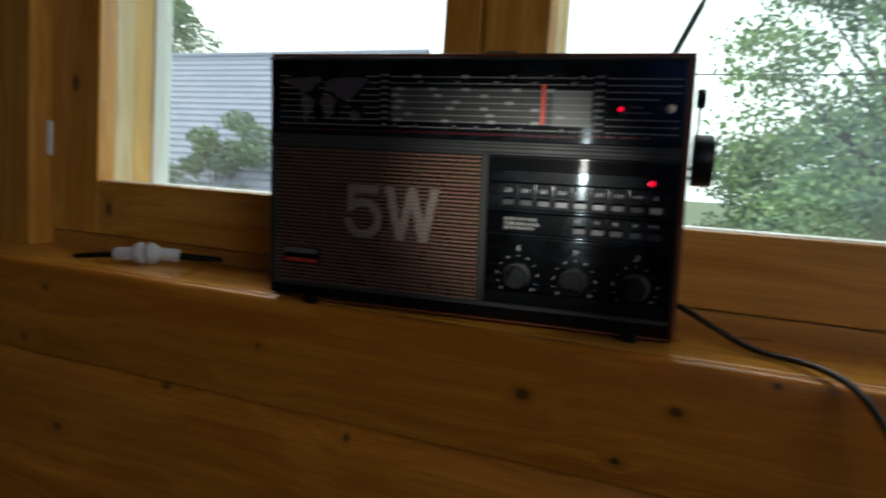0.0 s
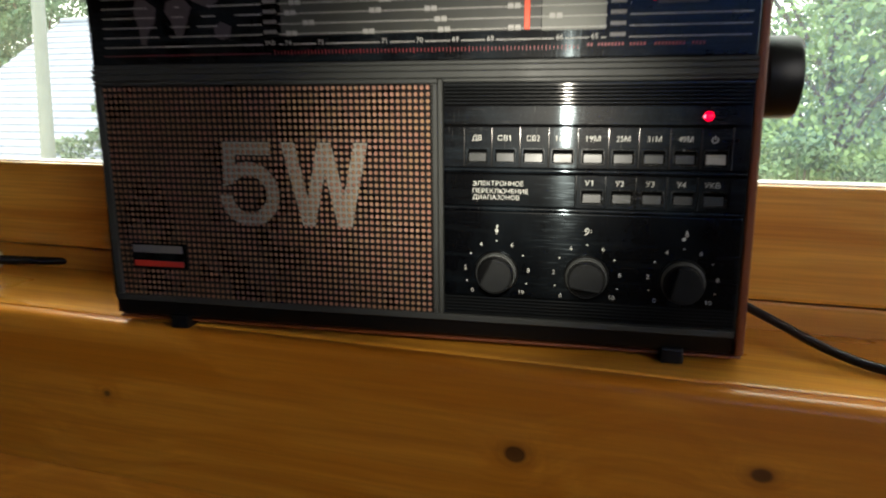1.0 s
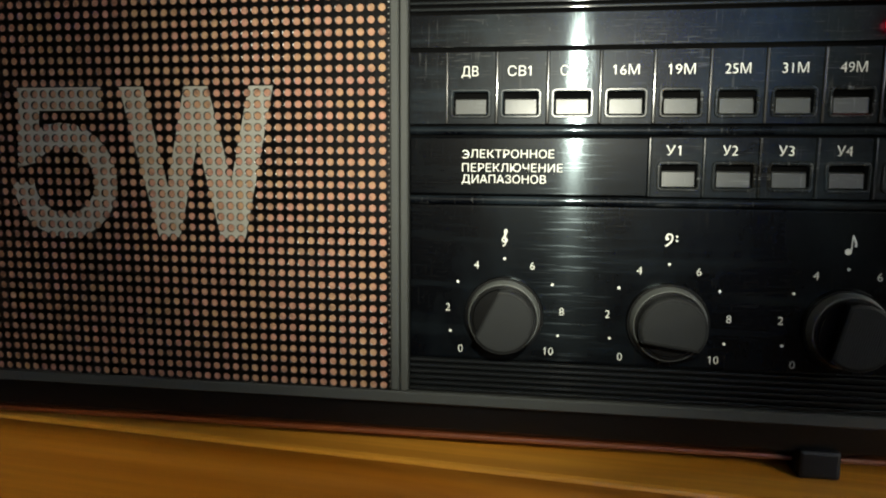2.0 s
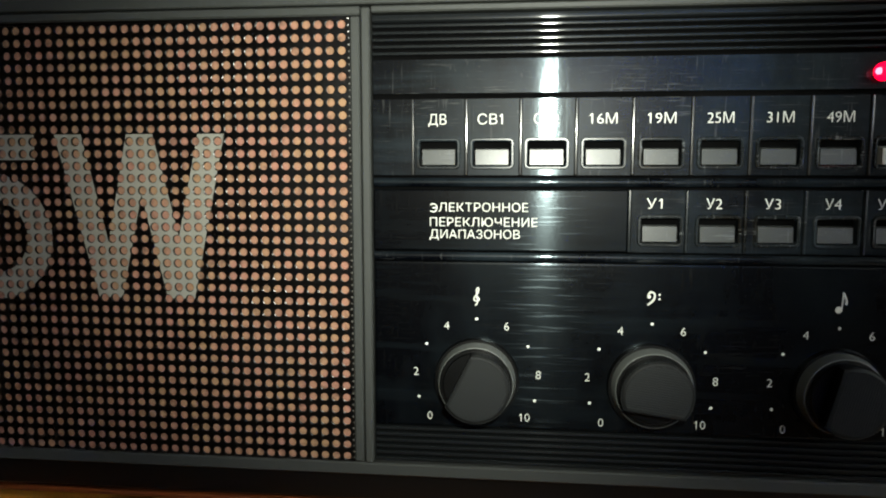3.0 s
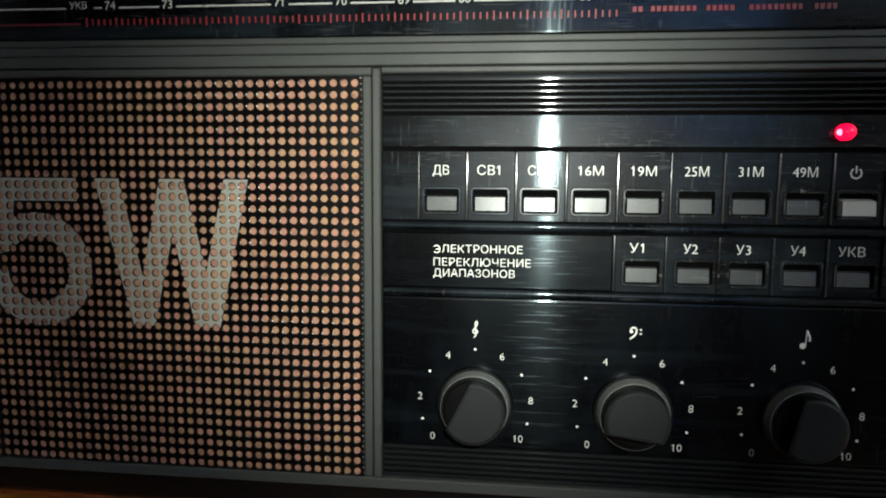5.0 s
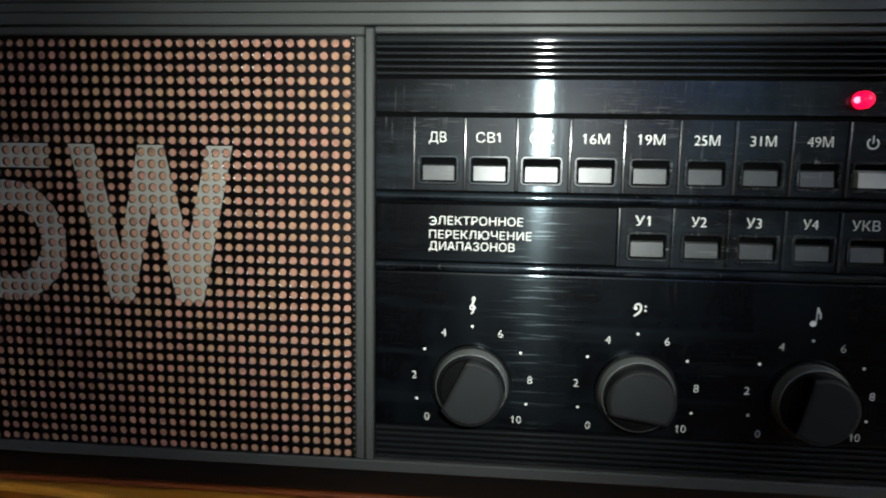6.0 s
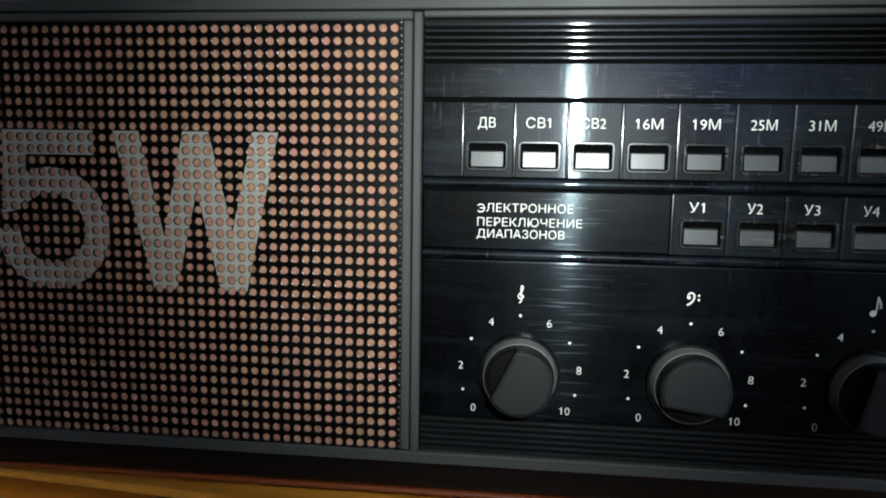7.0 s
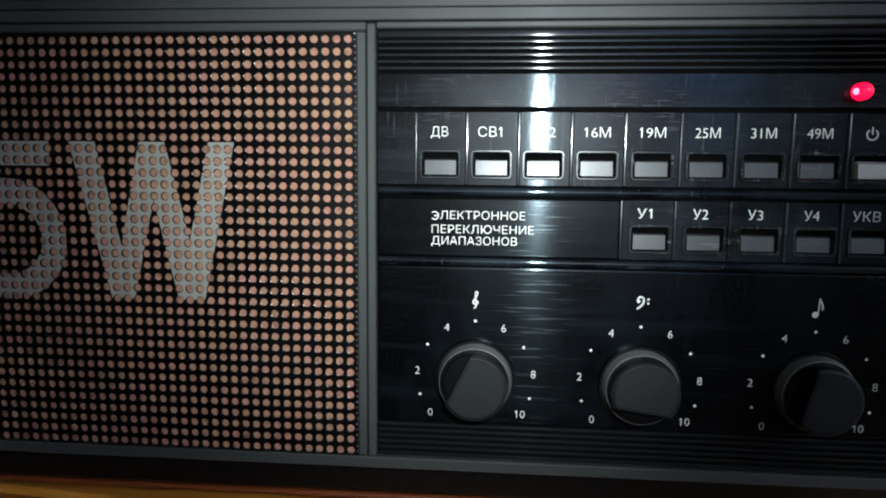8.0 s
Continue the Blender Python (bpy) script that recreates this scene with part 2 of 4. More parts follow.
def glass_material(name, tint=(0.93, 0.97, 0.95)):
    m, n, l, b = material(name)
    n.remove(b)
    tr, gl, mx = n.new("ShaderNodeBsdfTransparent"), n.new("ShaderNodeBsdfGlossy"), n.new("ShaderNodeMixShader")
    tr.inputs["Color"].default_value = (*tint, 1)
    gl.inputs["Roughness"].default_value = 0.02
    facing = n.new("ShaderNodeLayerWeight")
    facing.inputs["Blend"].default_value = 0.5
    power = n.new("ShaderNodeMath")
    power.operation = "POWER"
    l.new(facing.outputs["Facing"], power.inputs[0])
    power.inputs[1].default_value = 4.0
    gloss = n.new("ShaderNodeMath")
    gloss.operation = "MULTIPLY_ADD"
    l.new(power.outputs[0], gloss.inputs[0])
    gloss.inputs[1].default_value, gloss.inputs[2].default_value = 0.6, 0.03
    l.new(gloss.outputs[0], mx.inputs[0])
    dust, dm = n.new("ShaderNodeBsdfTranslucent"), n.new("ShaderNodeMixShader")
    dust.inputs["Color"].default_value = (0.8, 0.83, 0.82, 1)
    pos = n.new("ShaderNodeNewGeometry").outputs["Position"]
    l.new(ramp(n, l, noise_tex(n, l, pos, 9.0, 5), [(0.3, 0.006), (0.75, 0.020)]), dm.inputs[0])
    l.new(tr.outputs[0], dm.inputs[1])
    l.new(dust.outputs[0], dm.inputs[2])
    l.new(dm.outputs[0], mx.inputs[1])
    l.new(gl.outputs[0], mx.inputs[2])
    l.new(mx.outputs[0], n["Material Output"].inputs["Surface"])
    return m


def leaf_material(name, a, b_col):
    m, n, l, b = material(name)
    rnd = n.new("ShaderNodeNewGeometry").outputs["Random Per Island"]
    pos = n.new("ShaderNodeNewGeometry").outputs["Position"]
    drift = ramp(n, l, noise_tex(n, l, pos, 1.3, 3), [(0.40, 0.0), (0.70, 0.6)])
    c = mix_colour(n, l, drift, mix_colour(n, l, rnd, a, b_col), tuple(1.15 * v * k for v, k in zip(b_col, (1.1, 1.05, 0.75))))
    l.new(c, b.inputs["Base Color"])
    b.inputs["Roughness"].default_value = 0.5
    b.inputs["Subsurface Weight"].default_value = 0.0
    b.inputs["Transmission Weight"].default_value = 0.0
    return m


FACE_KNOTS = ((0.2465, 0.799, 0.0075, 0.8), (0.3662, 0.8074, 0.0065, 0.7), (-0.322, 0.8189, 0.0055, 1.0), (-0.3567, 0.7563, 0.0045, 1.0), (0.325, 0.760, 0.005, 0.7), (-0.0217, 0.798, 0.003, 0.8), (0.432, 0.8395, 0.004, 0.8))
LOW_KNOTS = ((0.080, 0.725, 0.0045, 1.0), (-0.145, 0.733, 0.006, 0.7), (0.30, 0.70, 0.006, 0.8), (-0.30, 0.66, 0.007, 0.8))
SASH_KNOTS = ((-0.401, 1.063, 0.007, 1.9), (-0.3395, 0.906, 0.008, 1.6))
M_FACE = pine("pine_facing", "x", knots=FACE_KNOTS, seed=1.0)
M_LOW = pine("pine_lower_boards", "x", knots=LOW_KNOTS, seed=7.0)
M_SILL = pine("pine_sill", "x", light=(0.80, 0.38, 0.055), dark=(0.56, 0.21, 0.018), seed=4.0, rough=0.26)
M_SASH = pine("pine_sash_rail", "x", light=(0.84, 0.42, 0.07), dark=(0.60, 0.235, 0.022), knots=SASH_KNOTS, seed=11.0, rough=0.35)
M_STILE = pine("pine_sash_stile", "z", light=(0.84, 0.42, 0.07), dark=(0.60, 0.235, 0.022), knots=SASH_KNOTS, seed=13.0, rough=0.35)
M_FRAME = pine("pine_window_frame", "x", light=(0.68, 0.32, 0.05), dark=(0.44, 0.165, 0.018), seed=17.0, rough=0.35)
M_JAMB = pine("pine_jamb", "z", light=(0.82, 0.42, 0.07), dark=(0.56, 0.23, 0.025), seed=19.0, rough=0.35)
M_PALE = pine("pale_unvarnished_pine", "z", light=(0.86, 0.74, 0.50), dark=(0.70, 0.52, 0.27), seed=23.0, rough=0.5, coat=0.0)
M_YELLOW = pine("yellow_pine", "z", light=(0.85, 0.58, 0.20), dark=(0.70, 0.40, 0.10), seed=29.0, rough=0.5, coat=0.0)
M_WHITE = plain("white_paint", (0.80, 0.80, 0.78), 0.45, vary=0.06)
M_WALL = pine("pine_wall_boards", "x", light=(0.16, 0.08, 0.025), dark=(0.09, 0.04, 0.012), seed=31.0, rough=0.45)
M_CEIL = plain("ceiling_boards", (0.20, 0.13, 0.06), 0.6)
M_FLOOR = pine("floor_boards", "y", light=(0.10, 0.055, 0.022), dark=(0.06, 0.03, 0.012), seed=37.0)
M_GLASS = glass_material("window_glass")
M_BLACK = plastic("glossy_black_plastic", (0.0004, 0.0008, 0.0017), 0.105, speck=0.05, scratch=0.12, coat=0.12, spec=0.24, brushed=1.0, bumpy=0.03, haze=0.40, wear=0.030, smudge=0.0135, tint=(0.72, 0.90, 1.0))
M_PANEL = plastic("brushed_black_panel", (0.0003, 0.0005, 0.0010), 0.125, speck=0.02, scratch=0.22, coat=0.09, spec=0.19, brushed=0.97, bumpy=0.03, haze=0.36, wear=0.004, smudge=0.0055, scratch_scale=(60, 900, 1500), tint=(0.72, 0.90, 1.0))
M_RIBS = plastic("ribbed_black_plastic", (0.0080, 0.0092, 0.0100), 0.11, spec=0.28, speck=0.04, bumpy=0.03, brushed=1.0, coat=0.10, haze=0.35)
# near black, puts the shade of the gaps into the colour
M_DEEP = plastic("recess_shade", (0.0006, 0.0006, 0.0007), 0.8, spec=0.05)
M_MATTE = plastic("satin_black_plastic", (0.0025, 0.0029, 0.0034), 0.34, spec=0.25, speck=0.05, bumpy=0.12)
M_GREY = plastic("dark_grey_frame_plastic", (0.036, 0.038, 0.036), 0.40, spec=0.22, speck=0.10, bumpy=0.1)
M_DIVIDER = plastic("glossy_divider_plastic", (0.02, 0.02, 0.02), 0.16, spec=0.6, speck=0.1)
M_RIM = plastic("grimy_rim_plastic", (0.0040, 0.0036, 0.0028), 0.22, spec=0.28, wear=0.10, smudge=0.020)
M_KNOB = plastic("knob_plastic", (0.0120, 0.0135, 0.0140), 0.46, spec=0.25, speck=0.12, bumpy=0.2)
# darker copies of the knob plastic, for shade in grooves and on sides
M_GRIP = plastic("groove_shade_grip_plastic", (0.0045, 0.0050, 0.0052), 0.5, spec=0.2)
M_KNOB_SIDE = plastic("shaded_knob_core_plastic", (0.0012, 0.0013, 0.0014), 0.30, spec=0.2, bumpy=0.05)
# knob plastic made paler, with torchlight on the skirt put into the colour
M_SKIRT = plastic("torchlit_knob_skirt_plastic", (0.075, 0.080, 0.076), 0.42, spec=0.4, speck=0.08, bumpy=0.1)
M_CAP = plastic("grey_button_plastic", (0.030, 0.032, 0.031), 0.28, speck=0.1, spec=0.38, wear=0.07)
M_CAP_POWER = plastic("light_grey_button_plastic", (0.30, 0.29, 0.26), 0.40, speck=0.2)
M_CABINET = plastic("orange_brown_cabinet", (0.15, 0.036, 0.009), 0.35, bumpy=0.1)
M_PLATE = plastic("perforated_plate", (0.0010, 0.0008, 0.0008), 0.24, speck=0.05, spec=0.34, bumpy=0.35, scale=700.0)
# pale and glossy, for glints on the grille's border
M_BEAD = plastic("plate_edge_glint", (0.10, 0.095, 0.085), 0.15, spec=0.8)
M_CLOTH = woven("grille_cloth", (0.27, 0.125, 0.088), (0.25, 0.145, 0.078), (0.10, 0.052, 0.034))
M_PAINT = plain("grey_lettering_paint", (0.21, 0.205, 0.175), 0.5, vary=0.15, scale=400.0)
M_PRINT = plain("white_print", (0.56, 0.56, 0.51), 0.5, vary=0.08, scale=500.0)
M_DIM = plain("grey_print", (0.34, 0.335, 0.31), 0.5, vary=0.15, scale=500.0)
M_UNIT = plain("dull_grey_print", (0.13, 0.125, 0.12), 0.5, vary=0.2, scale=500.0)
M_MAP = plain("purple_grey_print", (0.045, 0.034, 0.038), 0.5, vary=0.2, scale=300.0)
M_SCALE = plain("grey_green_scale", (0.034, 0.036, 0.031), 0.45, vary=0.2, scale=60.0)
# paler scale colour, for the torchlight towards the strip's right end
M_SCALE_END = plain("lit_scale_end", (0.115, 0.120, 0.103), 0.45, vary=0.15, scale=60.0)
M_RED = plain("red_print", (0.45, 0.03, 0.02), 0.45)
M_RED_LINE = plain("dark_red_print", (0.10, 0.008, 0.014), 0.45)
M_RED_TICK = plain("red_scale_print", (0.17, 0.010, 0.014), 0.45)
M_NEEDLE = plain("red_needle", (0.80, 0.09, 0.04), 0.4)
M_LED = glow("red_led", (1.0, 0.0, 0.03), 1.1)
M_LED_CORE = glow("red_led_core", (1.0, 0.14, 0.22), 2.0)
M_ROD = plain("dark_metal_rod", (0.10, 0.10, 0.11), 0.35, metal=0.7)
M_CABLE = plastic("black_cable", (0.010, 0.010, 0.011), 0.35)
M_PLUG = plastic("pale_grey_plug_plastic", (0.62, 0.63, 0.62), 0.4)
M_LATCH = plain("tarnished_brass", (0.16, 0.15, 0.09), 0.5, metal=0.4, vary=0.2, scale=120.0)
M_STEEL = plain("worn_zinc", (0.62, 0.60, 0.54), 0.4, metal=0.5)
M_BUTTON = plain("brass_button", (0.60, 0.52, 0.36), 0.35, metal=0.4)
M_ROOF = plain("pale_metal_roof", (0.235, 0.25, 0.34), 0.5, vary=0.14, scale=3.0)
M_POLE = plain("pale_grey_upright", (0.24, 0.24, 0.23), 0.8, vary=0.15, scale=6.0)
# cloth that turns the rear window's daylight into a dim blue reflection
M_CURTAIN, cn, cl, cb = material("blue_light_filter_cloth")
cb.inputs["Roughness"].default_value = 0.9
ct = cn.new("ShaderNodeBsdfTranslucent")
cc = mix_colour(cn, cl, noise_tex(cn, cl, None, 6.0, 4), (0.13, 0.30, 0.72), (0.18, 0.38, 0.80))
cl.new(cc, ct.inputs["Color"])
cl.new(cc, cb.inputs["Base Color"])
cm = cn.new("ShaderNodeMixShader")
cm.inputs[0].default_value = 0.85
cl.new(cb.outputs[0], cm.inputs[1])
cl.new(ct.outputs[0], cm.inputs[2])
cl.new(cm.outputs[0], cn["Material Output"].inputs["Surface"])
M_GABLE = plain("grey_house_wall", (0.45, 0.44, 0.42), 0.8)
M_BARK = plain("bark", (0.13, 0.10, 0.07), 0.9, vary=0.5)
M_GRASS = plain("grass_ground", (0.07, 0.11, 0.035), 0.9, vary=0.5, scale=2.0)
M_LEAF = leaf_material("maple_leaves", (0.10, 0.20, 0.085), (0.24, 0.36, 0.155))
M_LEAF_B = leaf_material("bush_leaves", (0.08, 0.13, 0.08), (0.16, 0.22, 0.13))
M_LEAF_C = leaf_material("dark_leaves", (0.05, 0.115, 0.065), (0.12, 0.20, 0.10))

# ---------------------------------------------------------------- the room
X0, X1, YB, ZC = -1.5, 1.9, -2.7, 2.5
FACE, SASH_F, JAMB_X = 0.0045, 0.115, -0.4450
WIN_X1, WIN_Z0, WIN_Z1 = 1.05, 0.852, 2.05


def structure(name, bm, mat, label, category):
    return tagged(part(name, bm, mat), label, category, kind="structure")


structure("floor", boxes((X0, X1, YB, 0.235, -0.05, 0.0)), M_FLOOR, "varnished pine plank floor of the room", "floor")
structure("ceiling", boxes((X0, X1, YB, 0.235, ZC, ZC + 0.05)), M_CEIL, "plain pale wooden ceiling over the room", "ceiling")
structure("wall_west", boxes((X0 - 0.1, X0, YB, 0.235, 0, ZC)), M_WALL, "pine clad side wall of the room", "wall")
# unseen opening added to the side wall to brighten the room
OY0, OY1, EZ0, EZ1 = -2.2, -0.75, 0.95, 2.3
structure("wall_east", boxes((X1, X1 + 0.1, YB, OY0, 0, ZC), (X1, X1 + 0.1, OY1, 0.235, 0, ZC), (X1, X1 + 0.1, OY0, OY1, 0, EZ0), (X1, X1 + 0.1, OY0, OY1, EZ1, ZC)), M_WALL, "pine clad side wall with an added opening for daylight", "wall")
structure("daylight_opening", boxes((X1 + 0.02, X1 + 0.08, OY0, OY0 + 0.06, EZ0, EZ1), (X1 + 0.02, X1 + 0.08, OY1 - 0.06, OY1, EZ0, EZ1), (X1 + 0.02, X1 + 0.08, OY0 + 0.06, OY1 - 0.06, EZ0, EZ0 + 0.06), (X1 + 0.02, X1 + 0.08, OY0 + 0.06, OY1 - 0.06, EZ1 - 0.06, EZ1)), M_WHITE, "plain white frame of the added daylight opening", "window")
OX0, OX1, OZ0, OZ1 = 0.45, 1.55, 0.95, 2.15
structure("wall_south", boxes((X0, OX0, YB - 0.1, YB, 0, ZC), (OX1, X1, YB - 0.1, YB, 0, ZC), (OX0, OX1, YB - 0.1, YB, 0, OZ0), (OX0, OX1, YB - 0.1, YB, OZ1, ZC)), M_WALL, "pine clad rear wall with a window opening", "wall")
structure("window_2", boxes((OX0, OX0 + 0.06, YB - 0.08, YB - 0.02, OZ0, OZ1), (OX1 - 0.06, OX1, YB - 0.08, YB - 0.02, OZ0, OZ1), (OX0 + 0.06, OX1 - 0.06, YB - 0.08, YB - 0.02, OZ0, OZ0 + 0.06), (OX0 + 0.06, OX1 - 0.06, YB - 0.08, YB - 0.02, OZ1 - 0.06, OZ1)), M_WHITE, "plain white window frame in the rear wall", "window")


def curtain():
    """A drawn cloth in soft upright folds, added to dim and tint the rear window."""
    bm = bmesh.new()
    cols = []
    for i in range(81):
        x = OX0 - 0.08 + i * (OX1 - OX0 + 0.16) / 80
        y = YB + 0.05 + 0.016 * math.sin(i * 0.82) + 0.007 * math.sin(i * 0.31 + 1.0)
        cols.append([bm.verts.new((x, y, z)) for z in (OZ0 - 0.12, (OZ0 + OZ1) / 2, OZ1 + 0.08)])
    for a, b in zip(cols, cols[1:]):
        for j in range(2):
            bm.faces.new((a[j], b[j], b[j + 1], a[j + 1]))
    bmesh.ops.solidify(bm, geom=list(bm.faces), thickness=0.0015)
    return bm


# unseen curtain, added to colour the rear window's reflection in the radio
drapery = tagged(new("curtain"), "added blue translucent curtain that dims and tints the rear window", "curtain")
part("cloth", curtain(), M_CURTAIN, drapery, smooth=True)
rail = bmesh.new()
lathe(rail, [(0, 0), (0.010, 0), (0.010, OX1 - OX0 + 0.3), (0, OX1 - OX0 + 0.3)], Matrix.Translation((OX0 - 0.15, YB + 0.05, OZ1 + 0.085)) @ pose(0, 0, 0, 0, 90, 0), 12)
part("rail", rail, M_ROD, drapery, smooth=True)
structure("foundation", boxes((X0 - 0.1, X1 + 0.1, YB - 0.1, 0.235, -1.62, -0.051)), M_GABLE, "grey rendered base of the house", "wall")
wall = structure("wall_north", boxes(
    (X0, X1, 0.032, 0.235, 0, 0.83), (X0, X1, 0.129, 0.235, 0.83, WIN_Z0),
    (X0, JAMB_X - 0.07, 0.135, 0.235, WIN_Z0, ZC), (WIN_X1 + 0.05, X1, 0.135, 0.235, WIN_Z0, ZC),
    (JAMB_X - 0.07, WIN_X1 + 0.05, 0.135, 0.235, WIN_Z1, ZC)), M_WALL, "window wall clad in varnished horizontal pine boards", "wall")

# facing boards under the sill, each with a rounded upper edge and a wide bevel at its foot
nose = [(FACE + 0.004, 0.7402), (FACE + 0.0012, 0.7412), (FACE, 0.7432), (FACE, 0.8405)] + [(FACE + 0.007 - 0.007 * math.cos(a), 0.8405 + 0.006 * math.sin(a)) for a in [radians(v) for v in (15, 30, 45, 60, 75, 90)]] + [(0.0152, 0.8466), (0.0162, 0.8445), (0.0315, 0.8440), (0.0315, 0.7402)]
part("plank", extrude_profile(nose, X0, X1), M_FACE, wall, smooth=True)
z = 0.7382
for i in range(6):
    low = z - 0.117
    prof = [(FACE, low), (FACE, z - 0.0262), (FACE + 0.0014, z - 0.0252), (FACE + 0.0095, z - 0.002), (FACE + 0.011, z), (0.0315, z), (0.0315, low)]
    part("plank", extrude_profile(prof, X0, X1), M_LOW, wall)
    z = low - 0.0018

# the sill board, sloping a little towards the room
sill = structure("window_sill", extrude_profile([(0.0178, 0.8448), (0.0186, 0.8467), (0.0200, 0.8472), (0.128, 0.8472), (0.128, 0.8350), (0.0325, 0.8350), (0.0325, 0.8448)], X0, X1), M_SILL, "glossy varnished pine window sill with a grooved front edge", "window sill")
sill.matrix_world = SILL_POSE

# window: fixed frame, jamb, two sashes with deep pale rebates and double panes
window = tagged(new("window_1"), "varnished pine double window with two opening sashes", "window", kind="structure")
window.location = (0.3, 0.138, WIN_Z0)


def win_part(name, bm, mat, label="", parent=None):
    ob = part(name, bm, mat, None, label)
    ob.data.transform(Matrix.Translation((-0.3, -0.15, -WIN_Z0)))
    ob.parent = parent or window
    return ob


win_part("frame_bottom", boxes((JAMB_X, WIN_X1, 0.119, 0.233, 0.846, 0.8715), bevel=0.002), M_FRAME)
win_part("frame_top", boxes((JAMB_X, WIN_X1, 0.119, 0.233, 1.985, 2.06), bevel=0.002), M_FRAME)
win_part("outer_frame", boxes((JAMB_X + 0.001, WIN_X1 - 0.001, 0.145, 0.231, 0.872, 0.909), (JAMB_X + 0.001, WIN_X1 - 0.001, 0.145, 0.231, 1.961, 1.984), (JAMB_X + 0.001, -0.391, 0.145, 0.231, 0.91, 1.96), (0.1425, 0.1755, 0.145, 0.231, 0.91, 1.96), (0.981, WIN_X1 - 0.001, 0.145, 0.231, 0.91, 1.96)), M_FRAME, "outer fixed frame behind the sashes")
win_part("jamb", boxes((JAMB_X - 0.30, JAMB_X, 0.084, 0.235, 0.84, 2.12), bevel=0.004), M_JAMB, "broad varnished pine jamb beside the sash")
win_part("jamb", boxes((WIN_X1, WIN_X1 + 0.30, 0.084, 0.235, 0.84, 2.12), bevel=0.004), M_JAMB)


def sash(x0, x1, ox0, ox1, steps, oz0=0.9410, oz1=1.93, z0=0.8725, z1=1.982):
    """One sash: stiles, rails, the stepped pale rebate behind it and two panes."""
    f, b = SASH_F, 0.1415
    body = win_part("sash", boxes((x0, ox0, f, b, z0, z1), bevel=0.0025), M_STILE, "varnished pine sash with knots")
    for name, r, mat in (("stile", (ox1, x1, f, b, z0, z1), M_STILE), ("rail", (ox0, ox1, f + 0.0004, b, z0 + 0.0002, oz0), M_SASH), ("rail", (ox0, ox1, f + 0.0004, b, oz1, z1), M_SASH)):
        p = win_part(name, boxes(r, bevel=0.0025), mat)
        p.parent = body
    # stepped rebates: three layers towards the outer pane
    for d0, d1, inset, mat in ((b, 0.1715, steps[0], M_PALE), (0.1715, 0.203, steps[1], M_YELLOW), (0.203, 0.232, steps[2], M_WHITE)):
        a0, a1, c0, c1 = ox0 - 0.03, ox1 + 0.03, oz0 - 0.03, oz1 + 0.03
        i0, i1, k0, k1 = ox0 - 0.004 + inset, ox1 + 0.004 - inset, oz0 - 0.0020 + (d0 - b) * 0.012, oz1 + 0.004 - inset
        win_part("rebate", boxes((a0, i0, d0, d1, c0, c1), (i1, a1, d0, d1, c0, c1), (i0, i1, d0, d1, c0, k0), (i0, i1, d0, d1, k1, c1), bevel=0.0008), mat)
    for y in (0.1425, 0.2175):
        pane = win_part("pane", boxes((ox0 - 0.01, ox1 + 0.01, y, y + 0.003, oz0 - 0.012, oz1 + 0.012)), M_GLASS, "clear glass pane, slightly dusty")
        pane.visible_shadow = False


sash(-0.4425, 0.1500, -0.3600, 0.1105, (0.0030, 0.003, 0.006))
sash(0.1532, 1.0470, 0.2185, 0.95, (0.0, -0.003, -0.008))
# wider reveal beads, white line under the panes
for x0, x1 in ((-0.3610, 0.1110), (0.2175, 0.95)):
    win_part("glazing_bead", boxes((x0, x1, 0.128, 0.1415, 0.9400, 0.9422), bevel=0.001), M_WHITE, "white painted bead under the pane")

hb = bmesh.new()
lathe(hb, [(0, -0.023), (0.0035, -0.0225), (0.0045, -0.021), (0.0045, -0.001), (0.0038, 0), (0.0045, 0.001), (0.0045, 0.021), (0.0035, 0.0225), (0, 0.023)], Matrix.Translation((-0.4448, 0.1125, 0.9914)), 16)
win_part("hinge", hb, M_STEEL, "worn pale metal barrel hinge")
win_part("sash_latch", boxes((0.158, 0.190, 0.108, 0.116, 1.084, 1.0945), bevel=0.003), M_LATCH, "dull metal sash latch")

# ---------------------------------------------------------------- outside
structure("ground", boxes((-400, 400, -400, 600, -1.9, -1.6)), M_GRASS, "grassy ground round the house", "ground")


